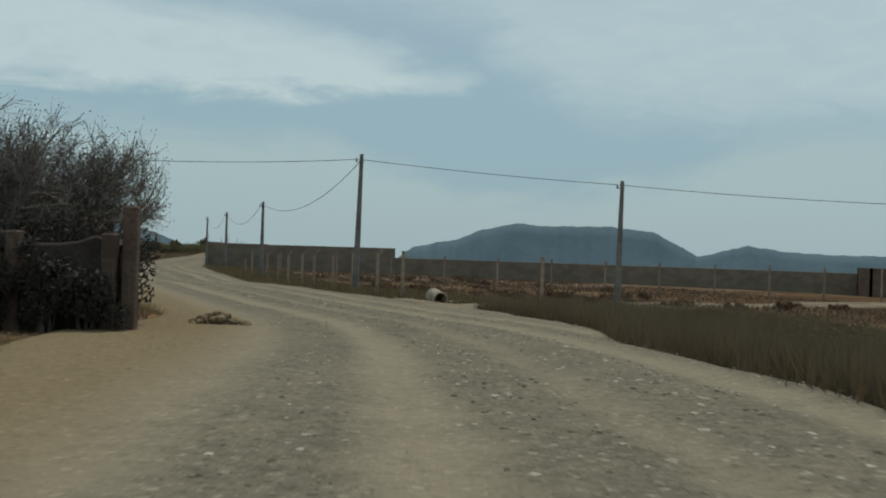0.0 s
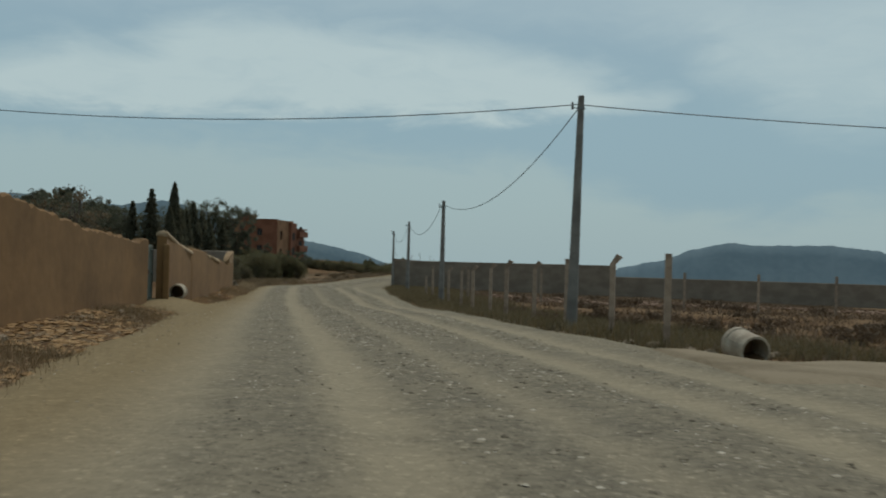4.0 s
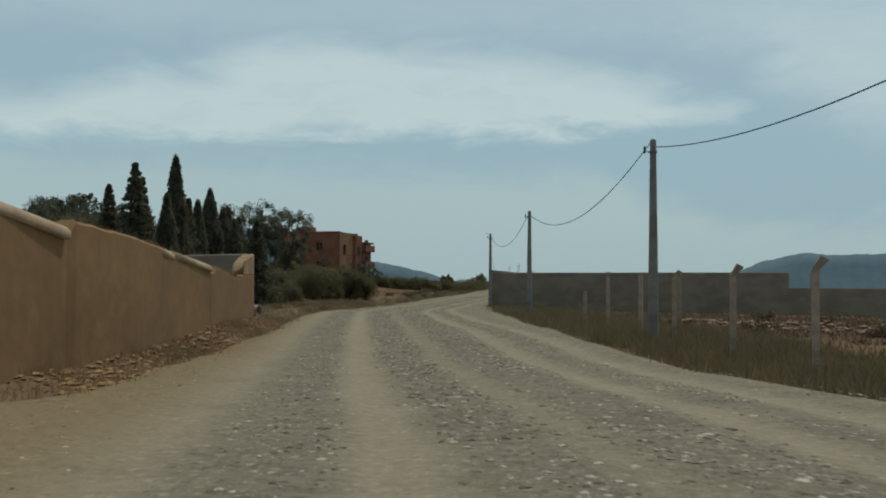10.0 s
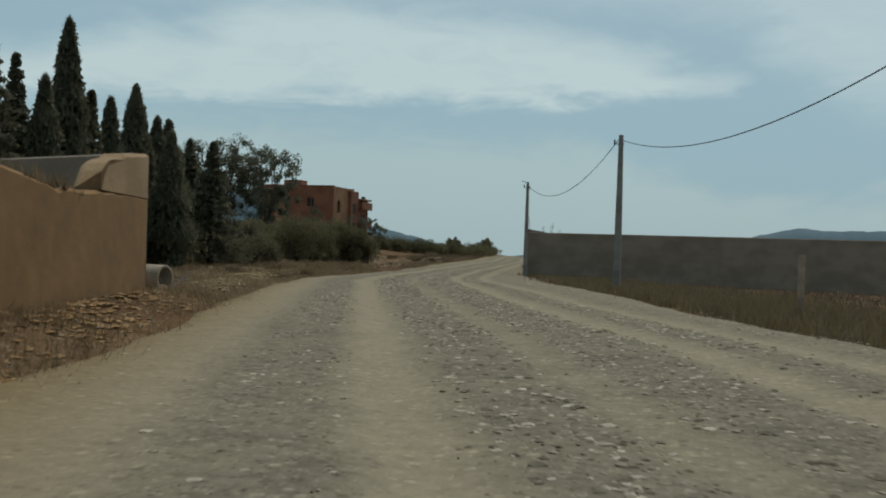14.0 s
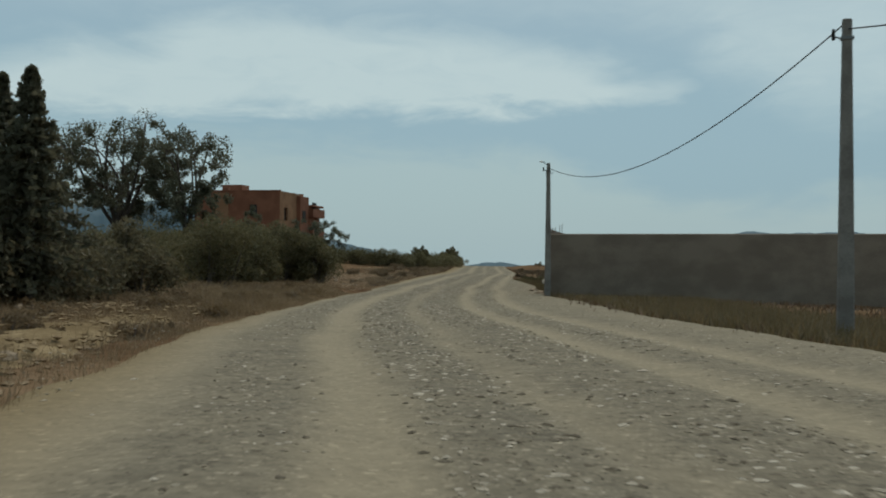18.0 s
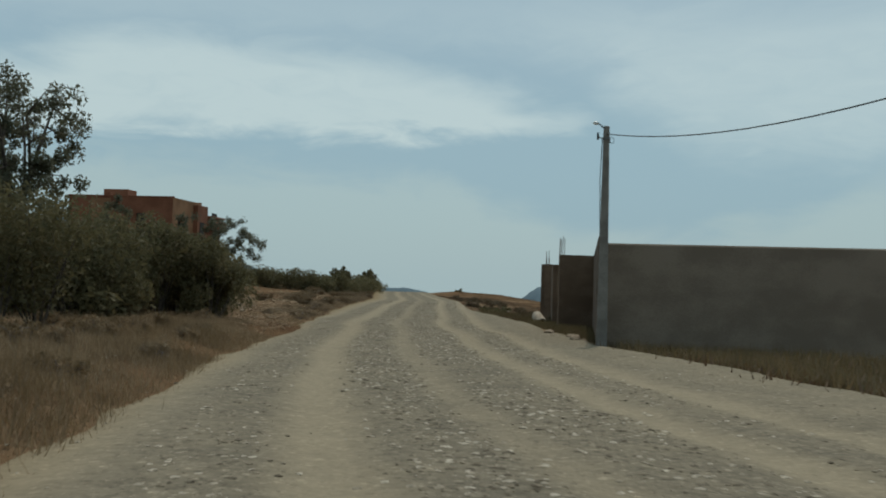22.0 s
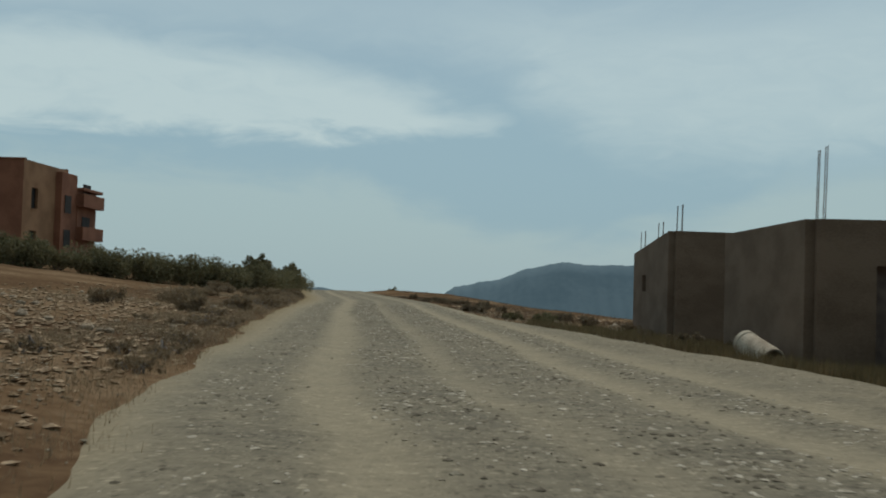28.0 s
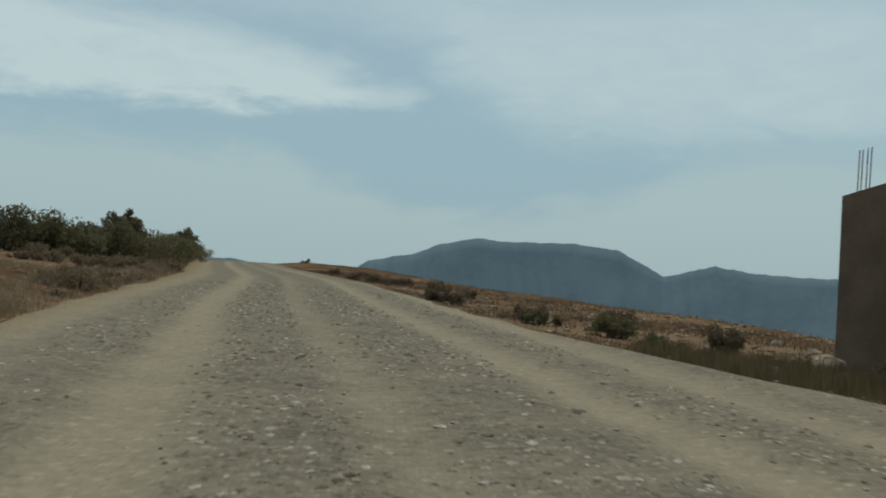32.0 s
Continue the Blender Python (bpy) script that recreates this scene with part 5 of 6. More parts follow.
def bare_tree(x, y, h, label, seed):
    rng = np.random.default_rng(seed)
    t = empty("thorn_tree", (x, y, float(land(x, y))))
    tips = []

    def grow(sh, p, d, ln, r, depth):
        q = p + d * ln
        if q[0] + x > -6.2 - 0.5 * max(0.0, q[1] + y - 24.0) and y < 30:
            return
        m = (p + q) / 2 + rng.normal(size=3) * ln * 0.08
        sh.tube([tuple(p), tuple(m), tuple(q)], [r, r * 0.8, r * 0.6], 5 if r > 0.02 else 3)
        if depth < 3 and q[2] < 1.9:
            return
        if depth == 0:
            tips.append(q)
            return
        for _ in range(3 if depth > 2 else 6):
            e = d + rng.normal(size=3) * 0.48 + np.array([0, 0, 0.1])
            grow(sh, q if rng.random() < 0.7 else m, e / np.linalg.norm(e), ln * rng.uniform(0.62, 0.85), r * 0.58, depth - 1)

    for k in range(5):
        a = 2 * math.pi * k / 5 + rng.random()
        sh = Shape()
        d = np.array([math.cos(a) * 0.55, math.sin(a) * 0.55, 1.0])
        grow(sh, np.array([0.1 * math.cos(a), 0.1 * math.sin(a), -0.2]), d / np.linalg.norm(d), h * 0.33, 0.06, 4)
        sh.done("stem", M_TWIG, t)
    quads_ob("foliage", leaf_quads(tips, 0.16, 2, 0.03, rng), L_GREY, t, sides=3)
    tagged(t, label, "tree")


bare_tree(-8.9, 24.0, 5.3, "grey half-bare thorn tree with dense twigs", 81)
bare_tree(-8.0, 22.4, 4.0, "grey half-bare thorn bush leaning over a ruined wall", 82)
bare_tree(-10.6, 22.6, 5.9, "tall grey thorn tree with bare twigs", 83)
bare_tree(-9.4, 22.2, 5.0, "grey thorn tree with dense crossing twigs", 89)
bare_tree(-8.6, 23.2, 4.7, "grey thorn bush with fine spreading twigs", 90)
bare_tree(-9.6, 20.6, 4.4, "grey thorn tree with tangled twigs behind the ruin", 87)
airy_tree("leafy_tree", -18.9, 49.2, 2.6, 1.0, "sparse grey-green tree behind the earth wall", 84, base=-0.95, leaf=L_SCRUB, per=24, clump=0.3, size=0.05, limbs=7)
airy_tree("leafy_tree", -20.0, 48.6, 2.5, 0.95, "sparse grey-green tree beside another behind the wall", 85, base=-0.95, leaf=L_SCRUB, per=22, clump=0.28, size=0.05, limbs=6)
bare_tree(-24.5, 52.0, 4.0, "grey thorn tree behind the earth wall", 88)
L_BRUSH = leaf_mat("dark_brush", (0.03, 0.025, 0.02), (0.055, 0.046, 0.036), (0.09, 0.076, 0.06), through=0.15)
for i, (x, y, h) in enumerate(((-6.9, 20.9, 2.3), (-8.1, 20.5, 2.5), (-9.5, 20.3, 2.6), (-11.0, 20.0, 2.7), (-12.6, 19.8, 2.6))):
    bush(x, y, h, 1.3, "dark tangled brushwood behind the ruined wall", 85 + 10 * i, leaf=L_BRUSH, n=3600, size=0.06)
for i, (x, y, h) in enumerate(((-12.4, 16.8, 1.9), (-11.3, 17.05, 2.0), (-10.2, 17.35, 1.9), (-9.1, 17.6, 2.0), (-8.0, 17.85, 1.85), (-6.9, 18.1, 1.8), (-6.25, 18.3, 1.5))):
    bush(x, y, h, 0.62, "dark dry brushwood hanging over the ruined wall", 905 + i, leaf=L_BRUSH, n=4200, size=0.045)


def ruin():
    m = mat("dark_wall_stone", (0.05, 0.036, 0.029), (0.1, 0.07, 0.054), 1.2, 14, 0.95, 0.5, bumpd=0.04)
    mp = mat("dark_red_stone", (0.085, 0.054, 0.04), (0.15, 0.098, 0.073), 1.6, 14, 0.95, 0.5, bumpd=0.04)
    w = empty("ruined_wall")
    wall_strip("crumbled_face", [(-13.0, 17.2, 1.35, -0.6), (-10.5, 17.8, 1.2, -0.6), (-8.4, 18.3, 1.3, -0.6), (-7.2, 18.6, 1.05, -0.6), (-5.85, 18.95, 1.15, -0.6)], 0.35, m, "", parent=w, jag=0.3, seed=20, step=0.3, batter=0.05)
    wall_strip("side_face", [(-5.6, 18.95, 1.2, -0.6), (-6.4, 21.5, 0.9, -0.6)], 0.35, m, "", parent=w, jag=0.3, seed=21, step=0.3)
    for px, py, hh in ((-5.62, 18.75, 2.25), (-5.98, 18.7, 1.75), (-7.55, 18.3, 1.75)):
        Shape().box(px - 0.13, py - 0.13, -0.8, px + 0.13, py + 0.13, -0.45 + hh, 0.03).done("pillar", mp, w, "reddish upright pillar")
    tagged(w, "crumbling dark red wall with upright pillars", "wall")


ruin()

# ---- pipes, heaps and loose stones ----


def concrete_pipe(x, y, z, r, ln, rz, pitch, label):
    p = empty("concrete_pipe", (0, 0, 0))
    p.matrix_basis = pose(x, y, z, pitch, 0, rz)
    n = 28
    rings = []
    for yy, rr in ((-ln / 2, r * 0.84), (-ln / 2, r * 0.98), (-ln / 2 + 0.02, r), (ln / 2 - 0.14, r), (ln / 2 - 0.12, r * 1.07), (ln / 2, r * 1.07), (ln / 2, r * 0.84), (-ln / 2, r * 0.84)):
        rings.append([(rr * math.cos(2 * math.pi * k / n), yy, rr * math.sin(2 * math.pi * k / n)) for k in range(n)])
    sh = Shape().loft(rings, closed=False)
    sh.done("shell", M_PIPE, p, smooth=False)
    Shape().loft([[(r * 0.835 * math.cos(2 * math.pi * k / n), yy, r * 0.835 * math.sin(2 * math.pi * k / n)) for k in range(n)] for yy in (ln * 0.25, ln * 0.4)]).done("earth_plug", M_SOIL, p)
    Shape().loft([[(r * 0.83 * math.cos(2 * math.pi * k / n), yy, r * 0.838 * math.sin(2 * math.pi * k / n) - 0.0) for k in range(n // 2 + 8, n - 1)] + [(0.0, yy, -r * 0.62)] for yy in (-ln / 2 + 0.06, ln * 0.24)]).done("silt", M_SOIL, p)
    tagged(p, label, "pipe", "concrete pipes")


M_PIPE = mat("pale_pipe_concrete", (0.25, 0.2, 0.145), (0.4, 0.34, 0.26), 2.5, 25, 0.9, 0.35)
concrete_pipe(-0.15, 43.4, float(land(-0.15, 43.4)) + 0.3, 0.33, 0.8, 24, 8, "pale concrete drain pipe lying in the verge grass")
concrete_pipe(-19.72, 58.3, float(land(-19.72, 58.3)) + 0.27, 0.29, 1.0, 20, 0, "short concrete drain pipe lying along the earth wall")
concrete_pipe(-35.34, 167.2, float(land(-35.34, 167.2)) + 0.3, 0.27, 1.2, 15, 15, "pale concrete drain pipe lying before the block houses")


concrete_pipe(-31.1, 89.95, float(land(-31.1, 89.95)) + 0.25, 0.27, 1.1, 84, 0, "pale concrete drain pipe lying behind the end of the earth wall")


def brush_pile(x, y, label, seed):
    """Cut dry branches thrown on a heap."""
    rng = np.random.default_rng(seed)
    p = empty("brush_pile", (x, y, float(land(x, y))))
    for _ in range(34):
        a, e = rng.random() * 6.28, rng.uniform(0.05, 0.6)
        d = np.array([math.cos(a) * math.cos(e), math.sin(a) * math.cos(e), math.sin(e)])
        c = rng.normal(size=3) * np.array([0.45, 0.3, 0.06]) + np.array([0, 0, 0.2])
        ln = rng.uniform(0.5, 1.1)
        q = limb_path(rng, c - d * ln / 2, c + d * ln / 2, 0.06, 4)
        q[:, 2] = np.maximum(q[:, 2], 0.03)
        Shape().tube([tuple(k) for k in q], [0.016, 0.013, 0.009, 0.004], 5).done("branch", M_TWIG, p)
    tagged(p, label, "brush pile")


brush_pile(-31.6, 91.2, "heap of grey cut branches behind the drain pipe", 33)


def stone_mesh(rng, k=0):
    """A rough pebble of unit size as vertex and face lists."""
    v = np.array([(0.08, -0.05, 0.78), (1, 0, 0.28), (0.3, 0.95, 0.05), (-0.8, 0.55, 0.36), (-0.8, -0.6, 0.04), (0.35, -0.95, 0.3), (0.05, 0.0, -0.8)], float)
    v = v * (1 + 0.45 * (rng.random(v.shape) - 0.5)) * np.array([1, 0.8, 0.48])
    f = [(0, 1, 2), (0, 2, 3), (0, 3, 4), (0, 4, 5), (0, 5, 1), (6, 2, 1), (6, 3, 2), (6, 4, 3), (6, 5, 4), (6, 1, 5)]
    return v, f


def scatter(name, pts, sizes, material, label, seed, cat="gravel"):
    """Many small stones as one mesh."""
    rng = np.random.default_rng(seed)
    kinds = [stone_mesh(rng) for _ in range(9)]
    tris = []
    for k in range(9):
        sel = np.arange(len(pts)) % 9 == k
        v, f = kinds[k]
        n = int(sel.sum())
        if n == 0:
            continue
        a = rng.random(n) * 2 * np.pi
        c, s = np.cos(a), np.sin(a)
        tv = v[np.array(f)]
        x = tv[None, ..., 0] * c[:, None, None] - tv[None, ..., 1] * s[:, None, None]
        y = tv[None, ..., 0] * s[:, None, None] + tv[None, ..., 1] * c[:, None, None]
        z = np.broadcast_to(tv[None, ..., 2], x.shape)
        q = np.stack([x, y, z], -1) * sizes[sel][:, None, None, None] + pts[sel][:, None, None, :]
        tris.append(q.reshape(-1, 3, 3))
    ob = quads_ob(name, np.concatenate(tris), material, sides=3)
    return tagged(ob, label, cat, kind="stuff")


def road_top(x, y):
    return land(x, y) + 0.07 + relief(x - ref_x(y), x, y)


def strew(n, y0, y1, l0, l1, s0, s1, seed, on_road=True, power=2.5, sink=0.2, clump=0.0):
    rng = np.random.default_rng(seed)
    y = rng.uniform(y0, y1, n)
    u = rng.random(n)
    lat = np.where(np.ones(n, bool), l0 + (l1 - l0) * u, 0)
    x = ref_x(y) + lat
    if clump:
        keep = fbm(x, y, clump, seed) + 0.4 * rng.normal(size=n) > -0.1
        x, y = x[keep], y[keep]
    z = road_top(x, y) if on_road else land(x, y)
    s = s0 + (s1 - s0) * rng.random(len(x)) ** power
    return np.stack([x, y, z + s * (0.3 - sink)], -1), s


def gravel():
    P, S = [], []
    for l0, l1, n, s0, s1, pw, cl in ((-1.0, -0.05, 9000, 0.012, 0.045, 1.6, 2.1), (0.9, 2.05, 19000, 0.012, 0.05, 1.4, 2.3), (2.6, 4.05, 21000, 0.012, 0.05, 1.4, 2.7), (4.8, 5.7, 9500, 0.012, 0.048, 1.5, 2.3), (6.6, 8.2, 6500, 0.012, 0.042, 1.8, 1.7), (-3.4, 8.2, 3500, 0.01, 0.03, 2.5, 0), (1.0, 2.0, 3000, 0.03, 0.068, 2.0, 2.3), (2.6, 4.1, 3600, 0.03, 0.068, 2.0, 2.7), (4.7, 5.8, 1800, 0.03, 0.06, 2.0, 2.3), (-1.0, 0, 1300, 0.03, 0.056, 2.2, 2.1), (-3.0, 8.2, 400, 0.03, 0.055, 2.4, 0), (-3.7, -2.3, 7000, 0.008, 0.034, 2.4, 1.3)):
        p, s = strew(n, 0, 205, l0, l1, s0, s1, int(l0 * 10) + 77 + int(1000 * s1), clump=cl, power=pw, sink=0.12)
        rng = np.random.default_rng(n)
        keep = rng.random(len(p)) < 0.35 + 0.65 * sm(26, 52, p[:, 1])
        p, s = p[keep], s[keep]
        p[:, 0] += 0.13 * rng.normal(size=len(p)) - 1.3 * sm(146, 166, p[:, 1])
        p[:, 2] = road_top(p[:, 0], p[:, 1]) - 0.06 * s
        P.append(p)
        S.append(s)
    P, S = np.concatenate(P), np.concatenate(S)
    half = np.random.default_rng(4).integers(0, 10, len(P))
    M1 = mat("gravel_dark", (0.1, 0.082, 0.058), (0.165, 0.138, 0.102), 6, 40, 0.95, 0.3, spec=0.05)
    M2 = mat("gravel_mid", (0.195, 0.163, 0.116), (0.29, 0.246, 0.182), 6, 40, 0.95, 0.3, spec=0.05)
    M3 = mat("gravel_pale", (0.29, 0.25, 0.188), (0.46, 0.405, 0.32), 6, 40, 0.95, 0.3, spec=0.05)
    scatter("gravel", P[half < 3], S[half < 3], M1, "loose dark gravel on the road", 1)
    scatter("gravel", P[(half > 2) & (half < 7)], S[(half > 2) & (half < 7)], M2, "loose grey-brown gravel on the road", 2)
    scatter("gravel", P[half > 6], S[half > 6], M3, "loose pale flat stones on the road", 3)
    M4 = mat("rubble_pale", (0.165, 0.115, 0.07), (0.32, 0.24, 0.155), 4, 30, 0.95, 0.4, spec=0.05)
    M5 = mat("rubble_brown", (0.135, 0.09, 0.052), (0.25, 0.175, 0.107), 4, 30, 0.95, 0.4, spec=0.05)
    P, S = [], []
    for n, y0, y1, l0, l1, s0, s1, sd in ((900, 6, 22, -7.0, -3.6, 0.015, 0.07, 20), (3400, 22, 52.5, -6.0, -3.5, 0.015, 0.09, 5), (200, 53.5, 62, -4.9, -3.4, 0.015, 0.05, 17), (2400, 62, 92, -5.4, -2.9, 0.012, 0.075, 6), (3000, 90, 128, -10, -2.9, 0.02, 0.11, 7), (5000, 142, 184, -13, -2.7, 0.018, 0.1, 8), (2200, 126, 148, -12, -2.6, 0.015, 0.09, 16), (500, 182, 215, -14, -4.6, 0.04, 0.16, 9), (500, 165, 215, 5.4, 16, 0.03, 0.13, 10), (700, 146.5, 158, 7.4, 9.1, 0.03, 0.16, 11), (900, 172, 215, 5.8, 22, 0.04, 0.19, 18), (700, 84, 110, -9, -3.0, 0.03, 0.11, 19)):
        p, s = strew(n, y0, y1, l0, l1, s0, s1, sd, on_road=False, power=2.2)
        P.append(p)
        S.append(s)
    P, S = np.concatenate(P), np.concatenate(S)
    h = np.arange(len(P)) % 2
    scatter("rubble", P[h == 0], S[h == 0], M4, "pale broken stones strewn over the bank", 12, "rubble")
    scatter("rubble", P[h == 1], S[h == 1], M5, "brown clods and stones strewn over the bank", 13, "rubble")
    # crumbled tan earth fallen off the wall
    p, s = strew(3000, 24, 53, -6.2, -3.8, 0.03, 0.15, 23, on_road=False, power=2.4, clump=1.1)
    q, r = strew(4200, 63, 92, -4.9, -2.9, 0.025, 0.13, 27, on_road=False, power=2.2, clump=1.2)
    scatter("rubble", np.concatenate([p, q]), np.concatenate([s, r]), mat("fallen_plaster", (0.2, 0.115, 0.052), (0.36, 0.235, 0.125), 3, 20, 0.95, 0.5, spec=0.05), "tan clods crumbled off the earth wall", 24, "rubble")
    p, s = strew(2200, 92, 117, -6.2, -2.9, 0.02, 0.1, 28, on_road=False, power=2.4, clump=0.9)
    p[:, 2] += 0.14
    scatter("rubble", p, s, mat("spoil_clod", (0.15, 0.105, 0.06), (0.3, 0.225, 0.135), 3, 20, 0.95, 0.5, spec=0.05), "sandy clods on the low ridge of spoil", 29, "rubble")
    # pale stones ploughed up on the slope
    p, s = strew(9000, 142, 180, -13, -1.5, 0.025, 0.11, 25, on_road=False, power=2.2, sink=0.05)
    keep = p[:, 0] - ref_x(p[:, 1]) < edge_left(p[:, 1]) - 0.5
    scatter("rubble", p[keep], s[keep], mat("slope_stone", (0.15, 0.098, 0.058), (0.38, 0.275, 0.18), 7, 20, 0.95, 0.5, spec=0.05, per_ob=0.0), "pale stones lying thick on the reddish slope", 26, "rubble")
    # reddish rubble out in the field
    rng = np.random.default_rng(14)
    c = np.array([(-9, 98), (-3, 100), (3, 103), (10, 106), (18, 110), (-12, 104), (26, 112), (34, 115), (14, 104)])
    q = c[rng.integers(0, len(c), 2200)] + rng.normal(size=(2200, 2)) * np.array([1.9, 1.5])
    s = 0.05 + 0.22 * rng.random(2200) ** 3
    M6 = mat("rubble_red", (0.14, 0.085, 0.058), (0.32, 0.225, 0.165), 4, 30, 0.95, 0.4, spec=0.05)
    scatter("rubble", np.stack([q[:, 0], q[:, 1], land(q[:, 0], q[:, 1]) + 0.2 * rng.random(2200)], -1), s, M6, "heaps of reddish broken brick in the field", 15, "rubble")


gravel()


def big_stones():
    rng = np.random.default_rng(21)
    meshes = []
    for k in range(6):
        bm = bmesh.new()
        bmesh.ops.create_icosphere(bm, subdivisions=2, radius=1.0)
        for v in bm.verts:
            v.co *= 1 + 0.28 * noise.noise(v.co * 1.3 + Vector((k * 5.1, 0, 0))) + 0.1 * noise.noise(v.co * 3.1 + Vector((k, 2, 0)))
            v.co.z *= 0.6
            v.co.y *= 0.8
        me = bpy.data.meshes.new("stone")
        bm.to_mesh(me)
        bm.free()
        me.materials.append(M_STONE)
        meshes.append(me)
    spots = []
    for n, y0, y1, l0, l1, s0, s1 in ((6, 26, 52.5, -5.6, -4.3, 0.06, 0.13), (10, 64, 92, -4.8, -3.6, 0.1, 0.2), (14, 92, 125, -7, -3.2, 0.1, 0.22), (60, 150, 184, -12, -4.6, 0.06, 0.16), (30, 168, 205, 6.4, 15, 0.06, 0.17), (8, 147, 156, 7.6, 8.6, 0.12, 0.24), (16, 41, 47, 8.4, 11.0, 0.08, 0.2)):
        for _ in range(n):
            y = rng.uniform(y0, y1)
            spots.append((float(ref_x(y)) + rng.uniform(l0, l1), y, rng.uniform(s0, s1)))
    spots += [(-36.0, 182.8, 0.3), (-36.35, 183.2, 0.2), (-35.14, 190.8, 0.2), (-34.04, 190.1, 0.17), (-34.6, 186.7, 0.22), (-35.1, 182.9, 0.16), (-31.4, 90.8, 0.22), (-30.9, 90.2, 0.12), (-31.9, 91.4, 0.13)]
    heap = []
    for i in range(46):
        a, r = rng.random() * 6.3, rng.random() ** 0.6
        heap.append((-4.73 + 0.62 * r * math.cos(a), 22.05 + 0.3 * r * math.sin(a), rng.uniform(0.06, 0.15), 0.26 * (1 - r) ** 0.8))
    for x, y, s in spots:
        ob = new("stone", meshes[rng.integers(0, 6)])
        ob.matrix_basis = pose(x, y, float(land(x, y)) + 0.25 * s, 0, 0, rng.uniform(0, 360)) @ Matrix.Diagonal((s, s, s, 1))
        tagged(ob, "rough pale field stone lying by the roadside", "stone", "loose stones")
    clods = []
    for me in meshes[:3]:
        m2 = me.copy()
        m2.materials.clear()
        m2.materials.append(mat("brown_clod", (0.2, 0.132, 0.074), (0.34, 0.245, 0.15), 3, 22, 0.95, 0.6, per_ob=0.2))
        clods.append(m2)
    pile = empty("rubble_heap", (-4.73, 22.05, float(land(-4.73, 22.05))))
    rings = []
    for k in range(7):
        u = k / 6
        rings.append([((0.66 + 0.12 * math.sin(3 * a + 1)) * (1 - u ** 1.6 * 0.9) * math.cos(a), (0.36 + 0.06 * math.cos(2 * a)) * (1 - u ** 1.6 * 0.9) * math.sin(a), -0.08 + 0.28 * u + 0.03 * math.sin(5 * a + k)) for a in np.linspace(0, 2 * math.pi, 25)[:-1]])
    Shape().loft(rings).done("mound", mat("heap_earth", (0.19, 0.13, 0.075), (0.31, 0.228, 0.142), 2, 14, 0.95, 0.6), pile, "low mound of tan earth", smooth=True)
    for x, y, s, up in heap:
        ob = new("clod", clods[rng.integers(0, 3)])
        ob.parent = pile
        ob.matrix_basis = pose(x + 4.73, y - 22.05, up + 0.3 * s, rng.uniform(-30, 30), 0, rng.uniform(0, 360)) @ Matrix.Diagonal((s, s, s, 1))
    tagged(pile, "low heap of brown earth clods and stones on the road edge", "rubble heap")


big_stones()

# ---- grass ----


def grass(name, n, y0, y1, l0, l1, h0, h1, material, label, seed, blades=6, width=0.012, edge=None, clump=0.0, lean=0.35, spread=0.09):
    rng = np.random.default_rng(seed)
    y = rng.uniform(y0, y1, n)
    lat = l0 + (l1 - l0) * rng.random(n)
    if edge is not None:
        lat = lat + edge(y)
    x = ref_x(y) + lat
    if clump:
        k = fbm(x, y, clump, seed) + 0.35 * rng.normal(size=n) > 0.0
        x, y = x[k], y[k]
    off = np.abs(y - np.interp(x, TRACK_X, TRACK_Y)) > 3.4
    x, y = x[off], y[off]
    z = land(x, y)
    p = np.repeat(np.stack([x, y, z - 0.02], -1), blades, 0)
    p[:, :2] += rng.normal(size=(len(p), 2)) * spread
    h = np.repeat(rng.uniform(h0, h1, len(x)), blades) * rng.uniform(0.55, 1.1, len(p))
    a = rng.random(len(p)) * 2 * np.pi
    d = np.stack([np.cos(a), np.sin(a), 0 * a], -1)
    w = np.stack([-np.sin(a), np.cos(a), 0 * a], -1) * width * (0.7 + 0.9 * rng.random((len(p), 1)))
    bend = (lean * rng.random(len(p)) * h)[:, None]
    t = p + d * bend + np.array([0, 0, 1]) * h[:, None]
    ob = quads_ob(name, np.stack([p - w, p + w, t], 1), material, sides=3)
    tagged(ob, label, "grass", kind="stuff")


grass("verge_grass", 16000, 6, 37, 0.2, 6.5, 0.25, 0.85, L_SCRUB, "brown dry grass and weeds along the verge", 31, blades=10, lean=0.8, width=0.007, edge=edge_right, spread=0.13)
grass("verge_grass", 11500, 44, 146, 0.3, 7.0, 0.12, 0.52, L_OLIVE, "olive and brown grass along the verge", 32, blades=9, width=0.013, edge=edge_right, spread=0.22, lean=1.1)
grass("field_grass", 7000, 5, 36, 11, 42, 0.12, 0.36, L_SCRUB, "brown dry scrub in the field", 33, blades=10, width=0.01, clump=6, spread=0.2)
grass("field_grass", 9000, 43, 145, 9, 60, 0.08, 0.34, L_FIELD, "brown dry scrub across the field", 34, blades=8, width=0.031, spread=0.45, lean=1.3)
grass("bank_grass", 4200, 22, 53, -2.0, 0.0, 0.05, 0.27, L_GRASS, "thin dry grass among the rubble below the earth wall", 30, blades=11, width=0.005, edge=edge_left, clump=1.6, lean=1.4, spread=0.2)
grass("bank_grass", 3000, 61.5, 92, -2.2, 0.0, 0.05, 0.26, L_GRASS, "dry brown grass on the bank below the earth wall", 35, blades=11, width=0.005, edge=edge_left, clump=2.5, lean=1.4, spread=0.2)
